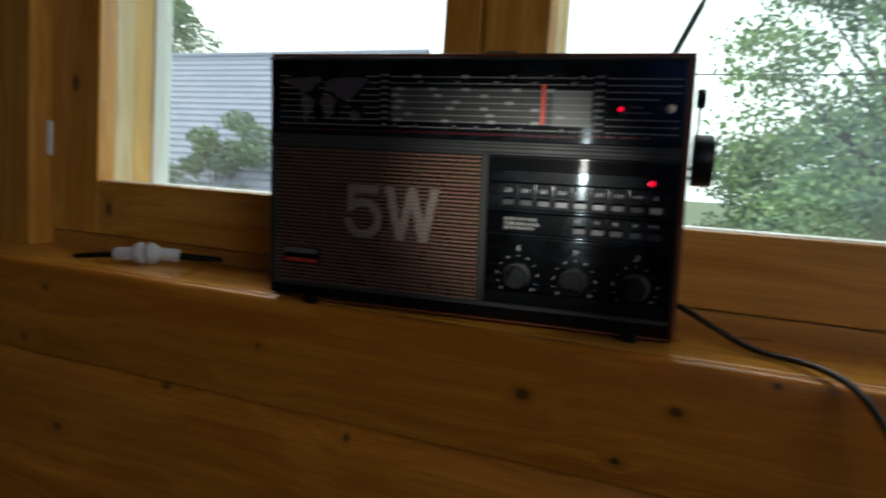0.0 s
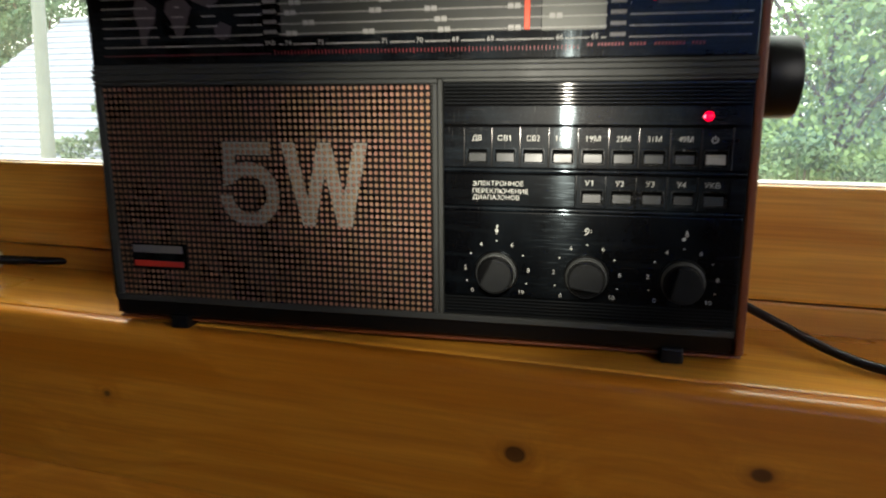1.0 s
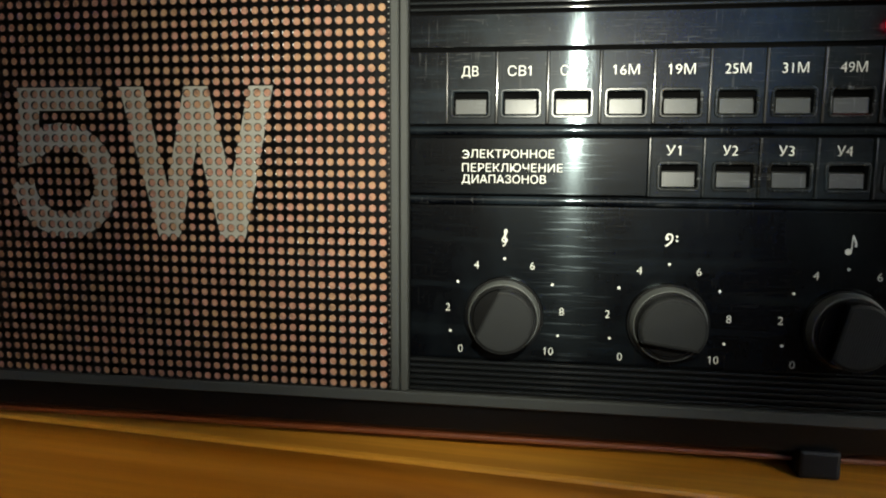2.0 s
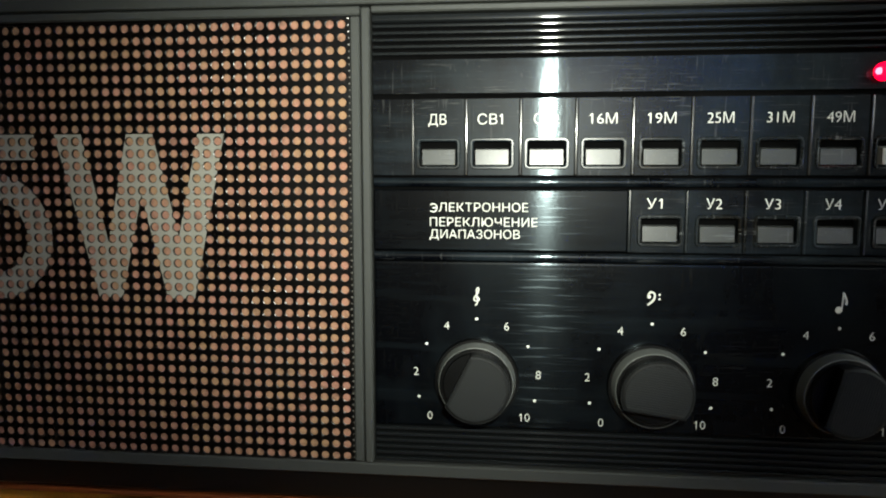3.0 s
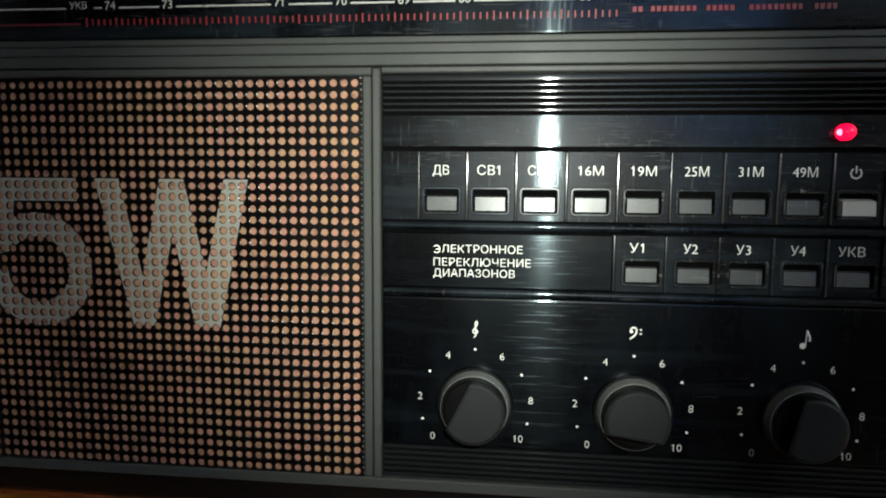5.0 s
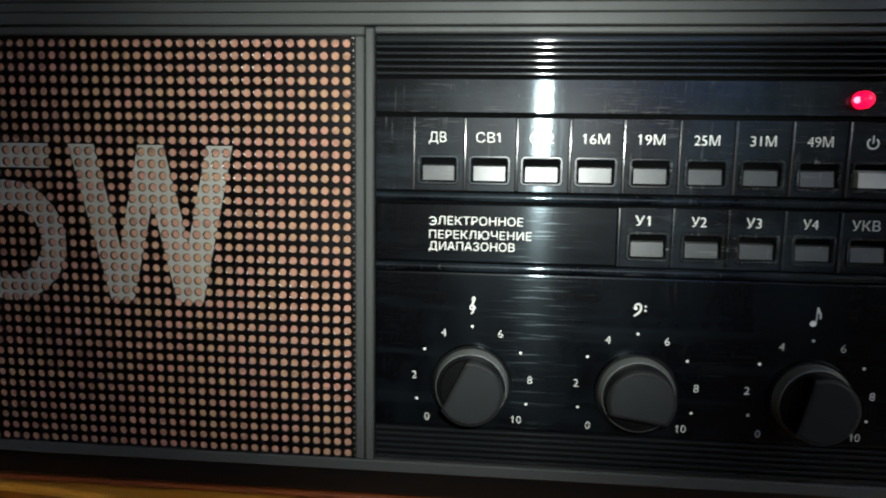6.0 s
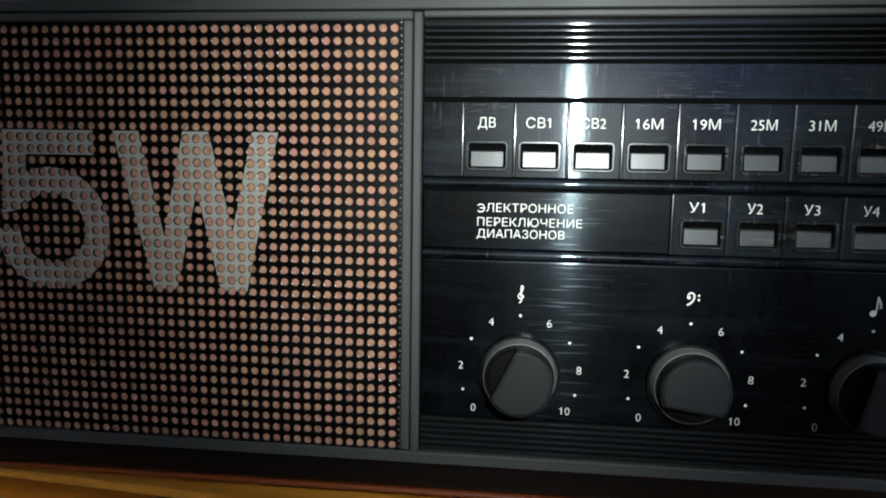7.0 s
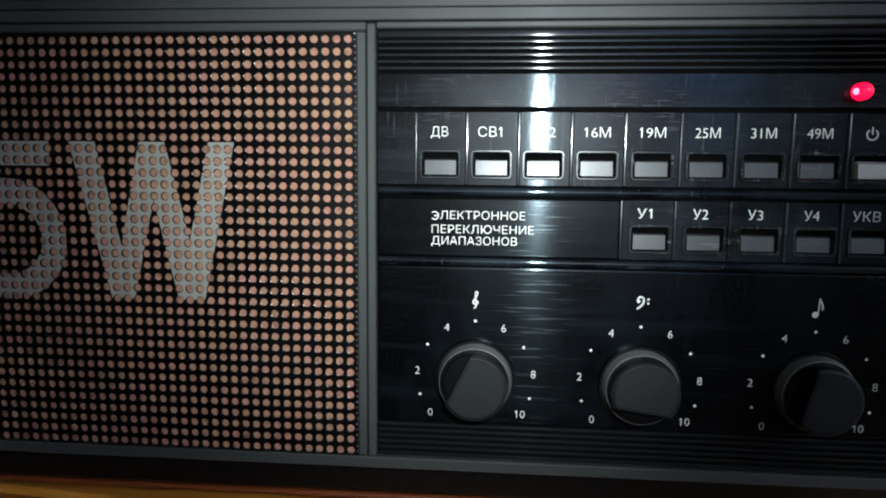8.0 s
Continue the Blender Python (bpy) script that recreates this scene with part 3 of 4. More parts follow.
def tree(name, place, height, crown, n_leaves, leaf, mat, seed, label, clumps=26, trunk_r=0.14, low=0.0):
    """A trunk with limbs and a crown of many small leaves gathered in uneven clumps."""
    rng = np.random.default_rng(seed)
    root = tagged(new(name), label, "bush" if name == "bush" else "tree", group="bushes in the garden" if name == "bush" else "trees round the garden")
    root.location = place
    bm = bmesh.new()
    lathe(bm, [(trunk_r * 1.3, -0.1), (trunk_r, 0.3), (trunk_r * 0.75, height * 0.4), (trunk_r * 0.35, height * 0.75), (0.0, height * 0.92)], Matrix.Identity(4), 9)
    centres = []
    cx, cz = crown
    while len(centres) < clumps:
        p = rng.uniform(-1, 1, 3)
        if p @ p < 1 and p @ p > 0.12:
            centres.append((p[0] * cx, p[1] * cx, low + (height - low) * 0.5 * (1 + p[2] * cz)))
    for c in centres[: min(len(centres), 22)]:
        s = Vector((0, 0, max(0.15, c[2] * 0.55)))
        d = Vector(c) - s
        m = Matrix.Translation(s) @ d.to_track_quat("Z", "Y").to_matrix().to_4x4()
        lathe(bm, [(trunk_r * 0.35, 0), (trunk_r * 0.2, d.length * 0.5), (0.004, d.length)], m, 5)
    part("trunk", bm, M_BARK, root)
    k = n_leaves // clumps
    cen = np.repeat(np.array(centres), k, axis=0)
    rad = np.repeat(rng.uniform(0.16, 0.34, clumps) * cx * 1.15, k)
    d = rng.normal(size=(len(cen), 3))
    d /= np.linalg.norm(d, axis=1)[:, None]
    pos = cen + d * (rad * rng.uniform(0.25, 1.0, len(cen)) ** 0.6)[:, None] * np.array([1.15, 1.15, 0.75])
    a = rng.normal(size=(len(cen), 3))
    a /= np.linalg.norm(a, axis=1)[:, None]
    b = np.cross(a, rng.normal(size=(len(cen), 3)))
    b /= np.linalg.norm(b, axis=1)[:, None]
    s = leaf * rng.uniform(0.6, 1.3, len(cen))[:, None]
    verts = np.stack([pos - a * s * 0.6, pos + b * s * 0.33, pos + a * s * 0.6, pos - b * s * 0.33], axis=1).reshape(-1, 3)
    faces = np.arange(len(verts)).reshape(-1, 4)
    mesh = bpy.data.meshes.new("crown")
    mesh.from_pydata(verts.tolist(), [], faces.tolist())
    tagged(link("crown", mesh, mat, root), kind="stuff")
    return root


tree("tree", (2.6, 11.0, -1.6), 8.4, (2.7, 0.95), 44000, 0.095, M_LEAF, 3, "tall broad-leaved tree in full summer leaf", 90, low=0.6)
tree("tree", (6.4, 13.0, -1.6), 8.0, (2.9, 0.95), 26000, 0.11, M_LEAF, 5, "tall broad-leaved tree in full summer leaf", 46, low=0.5)
tree("tree", (0.9, 17.0, -1.6), 4.4, (2.2, 0.95), 16000, 0.12, M_LEAF_C, 8, "dark green tree behind the garden", 34, low=0.2)
tree("tree", (5.0, 20.0, -1.6), 7.0, (4.0, 0.95), 16000, 0.17, M_LEAF_C, 9, "dark green tree behind the garden", 40, low=0.2)
tree("bush", (1.9, 8.6, -1.6), 2.9, (1.2, 0.9), 14000, 0.065, M_LEAF_C, 12, "dense green garden bush", 24, 0.05, low=0.1)
tree("bush", (3.9, 9.2, -1.6), 2.7, (1.2, 0.9), 14000, 0.065, M_LEAF, 13, "dense green garden bush", 24, 0.05, low=0.1)
tree("bush", (-9.9, 11.0, -1.6), 4.05, (1.25, 0.9), 16000, 0.075, M_LEAF_B, 15, "grey-green bush before the neighbour's roof", 30, 0.06, low=0.1)
tree("tree", (-20.1, 18.5, -1.6), 10.5, (2.6, 0.95), 30000, 0.12, M_LEAF_C, 17, "tall tree behind the neighbour's roof", 44, low=2.5)

tree("tree", (-24.5, 19.5, -1.6), 10.0, (3.0, 0.95), 30000, 0.13, M_LEAF_C, 18, "tall tree behind the neighbour's roof", 44, low=1.5)

house = tagged(new("house"), "neighbouring house with a pale blue-grey ribbed metal roof", "house")
house.location = (-14.0, 14.0, -1.6)


def slope_roof():
    """The hipped roof's front slope, laid in overlapping ribbed courses."""
    bm = bmesh.new()
    n = 26
    ex0, ex1, rx0, rx1, ez, rz, ey, ry = -16.95, -3.5, -14.46, -6.5, -0.2, 3.88, 10.2, 14.0
    for i in range(n):
        a, b = i / n, (i + 1) / n
        rows = []
        for t, lift in ((a, 0.045), (b, 0.0)):
            rows.append([(ex0 + (rx0 - ex0) * t, ey + (ry - ey) * t, ez + (rz - ez) * t + lift), (ex1 + (rx1 - ex1) * t, ey + (ry - ey) * t, ez + (rz - ez) * t + lift)])
        v = [bm.verts.new(p) for p in (rows[0][0], rows[0][1], rows[1][1], rows[1][0])]
        bm.faces.new(v)
        w = [bm.verts.new((p[0], p[1], p[2] - 0.045)) for p in rows[0]]
        bm.faces.new((v[0], v[1], w[1], w[0]))
    for s, (ex, rx) in enumerate(((ex0, rx0), (ex1, rx1))):
        q = [bm.verts.new(p) for p in ((ex, ey, ez), (rx, ry, rz), (ex, ry + 3.8, ez))]
        bm.faces.new(q)
    q = [bm.verts.new(p) for p in ((ex0, ry + 3.8, ez), (rx0, ry, rz), (rx1, ry, rz), (ex1, ry + 3.8, ez))]
    bm.faces.new(q)
    return bm


roof = part("roof", slope_roof(), M_ROOF)
roof.data.transform(Matrix.Translation((14.0, -14.0, 1.6)))
roof.parent = house
ridge = bmesh.new()
lathe(ridge, [(0.09, 0), (0.09, 7.96)], Matrix.Translation((-0.46, 0, 5.48)) @ pose(0, 0, 0, 0, 90, 0), 10)
part("ridge_cap", ridge, M_ROOF, house)
part("wall", boxes((-2.5, 9.8, -3.2, 7.0, 0, 1.4)), M_GABLE, house)

# tall tapering grey upright in front of the roof
pole = bmesh.new()
lathe(pole, [(0, -0.05), (0.14, -0.05), (0.125, 0.4), (0.09, 7.2), (0.08, 7.26), (0, 7.26)], Matrix.Translation((-9.80, 9.0, -1.6)), 14)
tagged(part("grey_upright", pole, M_POLE, smooth=True), "pale grey round upright before the neighbour's roof", "pole")

tube("overhead_cable", [(-9, 13.6, 3.6), (-2, 13.6, 3.2), (5, 13.6, 3.2), (14, 13.6, 3.7)], 0.018, M_CABLE)
tagged(bpy.data.objects["overhead_cable"], "thin dark overhead cable across the garden", "cable")

# ---------------------------------------------------------------- the radio
BASE = Vector((0.18, 0.035, 0.843))
radio = tagged(new("radio"), "black portable radio with a brown perforated grille on the sill", "radio")
radio.matrix_world = RADIO @ Matrix.Translation(BASE)


def rp(name, bm, mat, parent=None, label="", smooth=False):
    """A part of the radio, given in the radio's front coordinates."""
    ob = part(name, bm, mat, None, label, smooth)
    ob.data.transform(Matrix.Translation(-BASE))
    ob.parent = parent or radio
    return ob


def rmesh(name, mesh, mat, parent=None, label=""):
    mesh.transform(Matrix.Translation(-BASE))
    ob = link(name, mesh, mat, None, label)
    ob.parent = parent or radio
    return ob


def write(body, x, z, size, parent, mat=M_PRINT, width=None, align="CENTER", y=-0.0001, bold=0.0):
    mesh = text_mesh(body, size, width, align, bold)
    if body[0] == "1" or body[-1] == "1":
        bm = bmesh.new()
        bm.from_mesh(mesh)
        xs, ys = [v.co.x for v in bm.verts], [v.co.y for v in bm.verts]
        left = min(xs) if body[0] == "1" else min(a for a in xs if a > max(xs) - 0.0007)
        top, h = max(ys), max(ys) - min(ys)
        bm.faces.new([bm.verts.new((left + a * h, top + b * h, 0.00003)) for a, b in ((0.06, 0.0), (-0.18, -0.20), (-0.18, -0.33), (0.06, -0.16))])
        bm.to_mesh(mesh)
        bm.free()
    mesh.transform(Matrix.Translation((x, y, z)) @ pose(0, 0, 0, 90))
    return rmesh("lettering", mesh, mat, parent)


def spread(ob):
    """The case widens from its top towards its foot."""
    for v in ob.data.vertices:
        x, t = v.co.x + BASE.x, (1.0745 - v.co.z - BASE.z) / 0.224
        if x < 0.01:
            v.co.x -= 0.0055 * t
        elif x > 0.345:
            v.co.x += 0.0025 * t - 0.0008
    return ob


# cabinet shell, black body and feet
W, ZB, ZT = 0.3535, 0.8540, 1.0712
for r in ((-0.0045, 0.3582, 0.0095, 0.060, 0.8503, 0.8522), (-0.0045, 0.3582, 0.006, 0.060, 1.0714, 1.0745), (-0.0045, -0.0030, 0.008, 0.060, 0.8538, 1.0714), (0.3538, 0.3582, 0.005, 0.060, 0.8538, 1.0714)):
    spread(rp("cabinet_panel", boxes(r, bevel=0.0012), M_CABINET, label="thin orange-brown cabinet panel"))
rp("back_cover", boxes((-0.003, 0.3535, 0.052, 0.0595, 0.854, 1.071), bevel=0.002), M_MATTE)
outline = [(0.0028, 0.8665), (0.0070, 0.8548), (0.011, 0.8524), (0.050, 0.8524), (0.050, 1.0710), (0.008, 1.0710), (0.0045, 1.0685), (0.0042, 1.066)]
body = extrude_profile(outline, -0.0030, W)
bmesh.ops.bevel(body, geom=[e for e in body.edges if abs(e.verts[0].co.x - e.verts[1].co.x) < 1e-6], offset=0.002, segments=3, affect="EDGES")
spread(rp("front_body", body, M_MATTE, label="satin black front housing", smooth=True))
for x in (0.0290, 0.3187):
    rp("foot", boxes((x, x + 0.0118, 0.0045, 0.018, 0.8472, 0.8560), bevel=0.0012), M_MATTE, label="black rubber foot")

# frame of dark grey bars round the grille and the controls
frame_bars = boxes(
    (-0.0028, W, 0.0, 0.006, 0.8652, 0.8688), (-0.0028, 0.0019, 0.0, 0.006, 0.8690, 0.9926),
    (0.1970, 0.1996, 0.0, 0.006, 0.8690, 0.9926), (0.2000, 0.2024, -0.0004, 0.006, 0.8690, 0.9948),
    (-0.0028, 0.1997, 0.0, 0.006, 0.9928, 0.9952), (0.2026, W, 0.0, 0.006, 0.9934, 0.9952), bevel=0.0004, seg=1)
rp("front_frame", frame_bars, M_GREY, label="dark grey raised frame bars")
for z0, z1, y in ((0.9955, 0.9988, -0.0006), (0.9991, 1.0018, 0.0), (1.0021, 1.0040, 0.0006)):
    rp("rib", extrude_profile([(0.006, z0), (y + 0.0003, z0), (y, z0 + 0.0003), (y, z1 - 0.0003), (y + 0.0003, z1), (0.006, z1)], -0.0028, W), M_GREY)

# speaker grille: plate with round holes over a brown cloth
PX, PZ, COLS, ROWS_N, HX, HZ, HR = 0.003236, 0.003440, 60, 36, 0.00365, 0.8703, 0.00126


def grille():
    ang = np.arange(16) * math.tau / 16
    unit = np.stack([np.cos(ang), np.sin(ang)], 1)
    sq = unit / np.abs(unit).max(axis=1)[:, None]
    verts, faces, quads = [], [], []
    for i in range(COLS):
        for j in range(ROWS_N):
            c = np.array([HX + i * PX, HZ + j * PZ])
            outer, inner, deep = c + sq * np.array([PX / 2, PZ / 2]), c + unit * (HR + 0.00004), c + unit * (HR - 0.00015)
            s = len(verts)
            verts += [(p[0], 0.0008, p[1]) for p in outer] + [(p[0], 0.0008, p[1]) for p in inner] + [(p[0], 0.00089, p[1]) for p in deep] + [(p[0], 0.00122, p[1]) for p in deep]
            for k in range(16):
                m = (k + 1) % 16
                faces += [(s + k, s + m, s + 16 + m, s + 16 + k), (s + 16 + k, s + 16 + m, s + 32 + m, s + 32 + k), (s + 32 + k, s + 32 + m, s + 48 + m, s + 48 + k)]
                quads.append((outer[k], outer[m], inner[m], inner[k]))
    mesh = bpy.data.meshes.new("speaker_grille")
    mesh.from_pydata(verts, [], faces)
    return mesh, quads


grille_mesh, grille_quads = grille()
plate = rmesh("speaker_grille", grille_mesh, M_PLATE, None, "black perforated speaker plate with rows of round holes")
rp("grille_cloth", boxes((0.0019, 0.1970, 0.00126, 0.0022, 0.8688, 0.9927)), M_CLOTH, plate, "pinkish brown cloth behind the holes")
rp("grille_edge", boxes((0.0019, 0.1970, 0.0006, 0.0012, 0.9920, 0.9928), (0.1960, 0.1970, 0.0006, 0.0012, 0.869, 0.992), (0.0019, 0.1970, 0.0006, 0.0012, 0.8686, 0.8690)), M_PLATE, plate)


# row of beads made up to draw the glints beside the last holes
beads = bmesh.new()
for j in range(2 * ROWS_N):
    zb = 0.8700 + j * PZ / 2
    bmesh.ops.create_icosphere(beads, subdivisions=1, radius=0.00036 if j % 2 else 0.00028, matrix=Matrix.Translation((0.19655 + random.uniform(-0.00015, 0.00015), 0.0006, zb)))
tagged(rp("grille_edge", beads, M_BEAD, plate, "tiny pale beads added as glints along the plate's edge", True), kind="stuff")


def clip(poly, piece):
    """Sutherland-Hodgman cut of a polygon by a convex piece, turning anticlockwise."""
    for a, b in zip(piece, piece[1:] + piece[:1]):
        out = []
        for p, q in zip(poly, poly[1:] + poly[:1]):
            sp = (b[0] - a[0]) * (p[1] - a[1]) - (b[1] - a[1]) * (p[0] - a[0])
            sq = (b[0] - a[0]) * (q[1] - a[1]) - (b[1] - a[1]) * (q[0] - a[0])
            if sp >= 0:
                out.append(p)
            if sp * sq < 0:
                t = sp / (sp - sq)
                out.append((p[0] + t * (q[0] - p[0]), p[1] + t * (q[1] - p[1])))
        poly = out
        if len(poly) < 3:
            return []
    return poly


def stroke(x0, x1, x2, x3, zt, zb):
    """A leaning bar between a top edge x0..x1 and a bottom edge x2..x3."""
    return [(x2, zb), (x3, zb), (x1, zt), (x0, zt)]


def painted(name, pieces):
    """Paint of one large letter on the plate between the holes."""
    verts, faces = [], []
    for lift, piece in enumerate(pieces):
        xs, zs = [p[0] for p in piece], [p[1] for p in piece]
        for q in grille_quads:
            if max(p[0] for p in q) < min(xs) or min(p[0] for p in q) > max(xs) or max(p[1] for p in q) < min(zs) or min(p[1] for p in q) > max(zs):
                continue
            cut = clip([(float(p[0]), float(p[1])) for p in q][::1], piece)
            if len(cut) >= 3:
                faces.append(tuple(range(len(verts), len(verts) + len(cut))))
                verts += [(p[0], 0.00068 - 0.00001 * (lift % 6), p[1]) for p in cut]
    mesh = bpy.data.meshes.new(name)
    mesh.from_pydata(verts, [], faces)
    return rmesh(name, mesh, M_PAINT, plate, "large pale grey painted character")


LT, LB = 0.9618, 0.9152
painted("painted_letter", [stroke(0.1106, 0.1187, 0.1219, 0.1290, LT, LB), stroke(0.1322, 0.1400, 0.1219, 0.1290, LT, LB), stroke(0.1322, 0.1400, 0.1427, 0.1508, LT, LB), stroke(0.1532, 0.1609, 0.1427, 0.1508, LT, LB)])
C5, RO, RI = (0.0900, 0.9325), 0.0184, 0.0107
ring = []
for i in range(22):
    a, b = radians(-178 + i * 14.2), radians(-178 + (i + 1) * 14.2)
    ring.append([(C5[0] + r * math.cos(t), C5[1] + r * math.sin(t)) for r, t in ((RI, a), (RO, a), (RO, b), (RI, b))])
painted("painted_digit", [[(0.0755, 0.9546), (0.1044, 0.9546), (0.1044, LT), (0.0755, LT)], [(0.0738, 0.9365), (0.0812, 0.9385), (0.0828, 0.9546), (0.0755, 0.9546)]] + ring)

badge = rp("badge", boxes((0.0110, 0.0470, -0.0006, 0.0008, 0.8864, 0.9016), bevel=0.0003, seg=1), M_BLACK, None, "small dark badge with a pale and a red bar")
rp("badge_bar", boxes((0.0122, 0.0450, -0.0009, -0.0005, 0.8960, 0.9004)), M_UNIT, badge)
rp("badge_bar", boxes((0.0125, 0.0452, -0.0009, -0.0005, 0.8876, 0.8910)), M_RED, badge)

# ---- dial
dial = rp("dial", boxes((-0.0022, 0.3525, 0.0010, 0.006, 1.0044, 1.0685), bevel=0.0006), M_BLACK, None, "glossy black tuning dial with printed scales")
rp("top_trim", boxes((-0.0028, W, -0.0002, 0.008, 1.0688, 1.0706), bevel=0.0005), M_GREY)
rp("dial_red_line", boxes((0.0060, 0.1085, 0.00075, 0.0012, 1.0087, 1.0093)), M_RED_LINE, dial)
ticks = bmesh.new()
for i in range(84):
    x, tall = 0.1105 + i * 0.00192, 0.0013 if i % 5 == 0 else 0.0009
    box(ticks, x, x + 0.00042, 0.0006, 0.0012, 1.0094 - tall, 1.0094 + tall)
tagged(rp("linear_scale", ticks, M_RED_TICK, dial, "row of small red scale ticks"), kind="stuff")
for x0, letters in ((0.2745, 2), (0.2795, 8), (0.2945, 5), (0.3060, 9), (0.3230, 4)):
    rp("caption_bar", boxes(*[(x0 + i * 0.0016, x0 + i * 0.0016 + 0.0010, 0.0006, 0.0012, 1.0097, 1.0111) for i in range(letters)]), M_RED_TICK, dial)
rp("dial_scale", boxes((0.1150, 0.2520, 0.0008, 0.0013, 1.0180, 1.0462)), M_SCALE, dial, "grey scale strip")
# brighter right end of the strip, its light put into the colour
rp("dial_scale", boxes((0.2524, 0.2830, 0.0008, 0.0013, 1.0175, 1.0455)), M_SCALE_END, dial, "end of the scale strip, coloured paler for the light on it")
Z0, DZ = 1.0136, 0.00515
GAPS = {0: (), 1: ((0.042, 0.049),), 2: ((0.041, 0.05), (0.061, 0.066), (0.078, 0.090)), 3: ((0.04, 0.051), (0.058, 0.069), (0.077, 0.089)), 4: ((0.036, 0.053), (0.056, 0.073)), 5: ((0.030, 0.050), (0.055, 0.086)), 6: ((0.022, 0.046), (0.052, 0.089)), 7: ((0.016, 0.048), (0.05, 0.094)), 8: ((0.018, 0.05), (0.05, 0.092))}
for k in range(9):
    z = Z0 + k * DZ
    x, pieces = 0.0075, []
    for a, b in (*GAPS[k], (0.1040, 0.1135), (0.2835, 0.2935)):
        if a > x:
            pieces.append((x, a, 0.0004, 0.0012, z - 0.00022, z + 0.00022))
        x = b
    end = 0.349 if k in (0, 1, 2, 6, 7, 8) else 0.333
    pieces.append((0.2940, end if k not in (3, 4) else 0.2945, 0.0004, 0.0012, z - 0.0002, z + 0.0002))
    for p in pieces:
        rp("scale_line", boxes(p), M_DIM, dial)
    for a in (0.1050, 0.2850) if k else (0.2850,):
        rp("unit_mark", boxes((a, a + 0.0074, 0.0006, 0.0012, z + 0.0004, z + 0.0022)), M_UNIT, dial)


def land(name, outline):
    bm = bmesh.new()
    v = [bm.verts.new((x, 0.00085, z)) for x, z in outline]
    f = bm.faces.new(v)
    bmesh.ops.triangulate(bm, faces=[f])
    ex = bmesh.ops.extrude_face_region(bm, geom=list(bm.faces))
    bmesh.ops.translate(bm, verts=[g for g in ex["geom"] if isinstance(g, bmesh.types.BMVert)], vec=(0, 0.0003, 0))
    return rp(name, bm, M_MAP, dial, "purple-grey printed land shape")


land("map_shape", [(0.010, 1.0520), (0.0250, 1.0530), (0.046, 1.0545), (0.049, 1.052), (0.043, 1.0475), (0.0405, 1.044), (0.036, 1.0415), (0.030, 1.0395), (0.026, 1.0425), (0.020, 1.046), (0.012, 1.048)])
land("map_shape", [(0.029, 1.0385), (0.0340, 1.0390), (0.0415, 1.0340), (0.0400, 1.0270), (0.0355, 1.0210), (0.0335, 1.0145), (0.0305, 1.0150), (0.0300, 1.0230), (0.0275, 1.0320)])
land("map_shape", [(0.0480, 1.0370), (0.0570, 1.0400), (0.0630, 1.0340), (0.0590, 1.0270), (0.0570, 1.0190), (0.0530, 1.0180), (0.0500, 1.0270), (0.0465, 1.0320)])
land("map_shape", [(0.0510, 1.0420), (0.0530, 1.0500), (0.0600, 1.0530), (0.0780, 1.0540), (0.0940, 1.0530), (0.0900, 1.0480), (0.0840, 1.0430), (0.0790, 1.0370), (0.0740, 1.0330), (0.0690, 1.0360), (0.0640, 1.0370), (0.0600, 1.0410)])
land("map_shape", [(0.0755, 1.0235), (0.0800, 1.0260), (0.0860, 1.0235), (0.0850, 1.0180), (0.0800, 1.0165), (0.0765, 1.0180)])


def number(body, x, k, size=0.0036):
    z = Z0 + k * DZ + 0.0011
    rp("number_gap", boxes((x - 0.00115 * len(body) - 0.0004, x + 0.00115 * len(body) + 0.0004, 0.00035, 0.0012, Z0 + k * DZ - 0.0004, Z0 + k * DZ + 0.0004)), M_BLACK if k in (0, 7, 8) else M_SCALE, dial)
    write(body, x, z - 0.0006, size, dial, M_DIM, y=0.0003)


for body_text, x in (("74", 0.1188), ("73", 0.1372), ("71", 0.1722), ("70", 0.1908), ("69", 0.2094), ("68", 0.2271), ("66", 0.2612), ("65", 0.2779)):
    number(body_text, x, 0)
for body_text, x, k in (("200", 0.2197, 8), ("175", 0.2490, 8), ("150", 0.2750, 8), ("900", 0.1413, 7), ("800", 0.1738, 7), ("700", 0.2066, 7), ("650", 0.2375, 7), ("600", 0.2684, 7)):
    number(body_text, x, k)
write("УКВ", 0.1085, Z0 + 0.0007, 0.0030, dial, M_DIM, y=0.0003)
# figures that cannot be made out stay plain bars
for k, xs in ((8, (0.138, 0.180)), (6, (0.1231, 0.1518, 0.1807, 0.2231, 0.2504)), (5, (0.1192, 0.1563, 0.1966)), (4, (0.1234, 0.1727, 0.2177)), (3, (0.1206, 0.1674, 0.1967, 0.2388)), (2, (0.1308, 0.2018, 0.2592)), (1, (0.121, 0.1637, 0.2035, 0.2391))):
    for x in xs:
        z = Z0 + k * DZ
        rp("figure_bar", boxes((x - 0.0032, x - 0.0004, 0.0004, 0.0012, z - 0.0008, z + 0.0016), (x + 0.0002, x + 0.0030, 0.0004, 0.0012, z - 0.0008, z + 0.0016)), M_DIM, dial)
rp("needle", boxes((0.2438, 0.2466, -0.0004, 0.0012, 1.0182, 1.0500), bevel=0.0003, seg=1), M_NEEDLE, dial, "red tuning needle")
arrow = bmesh.new()
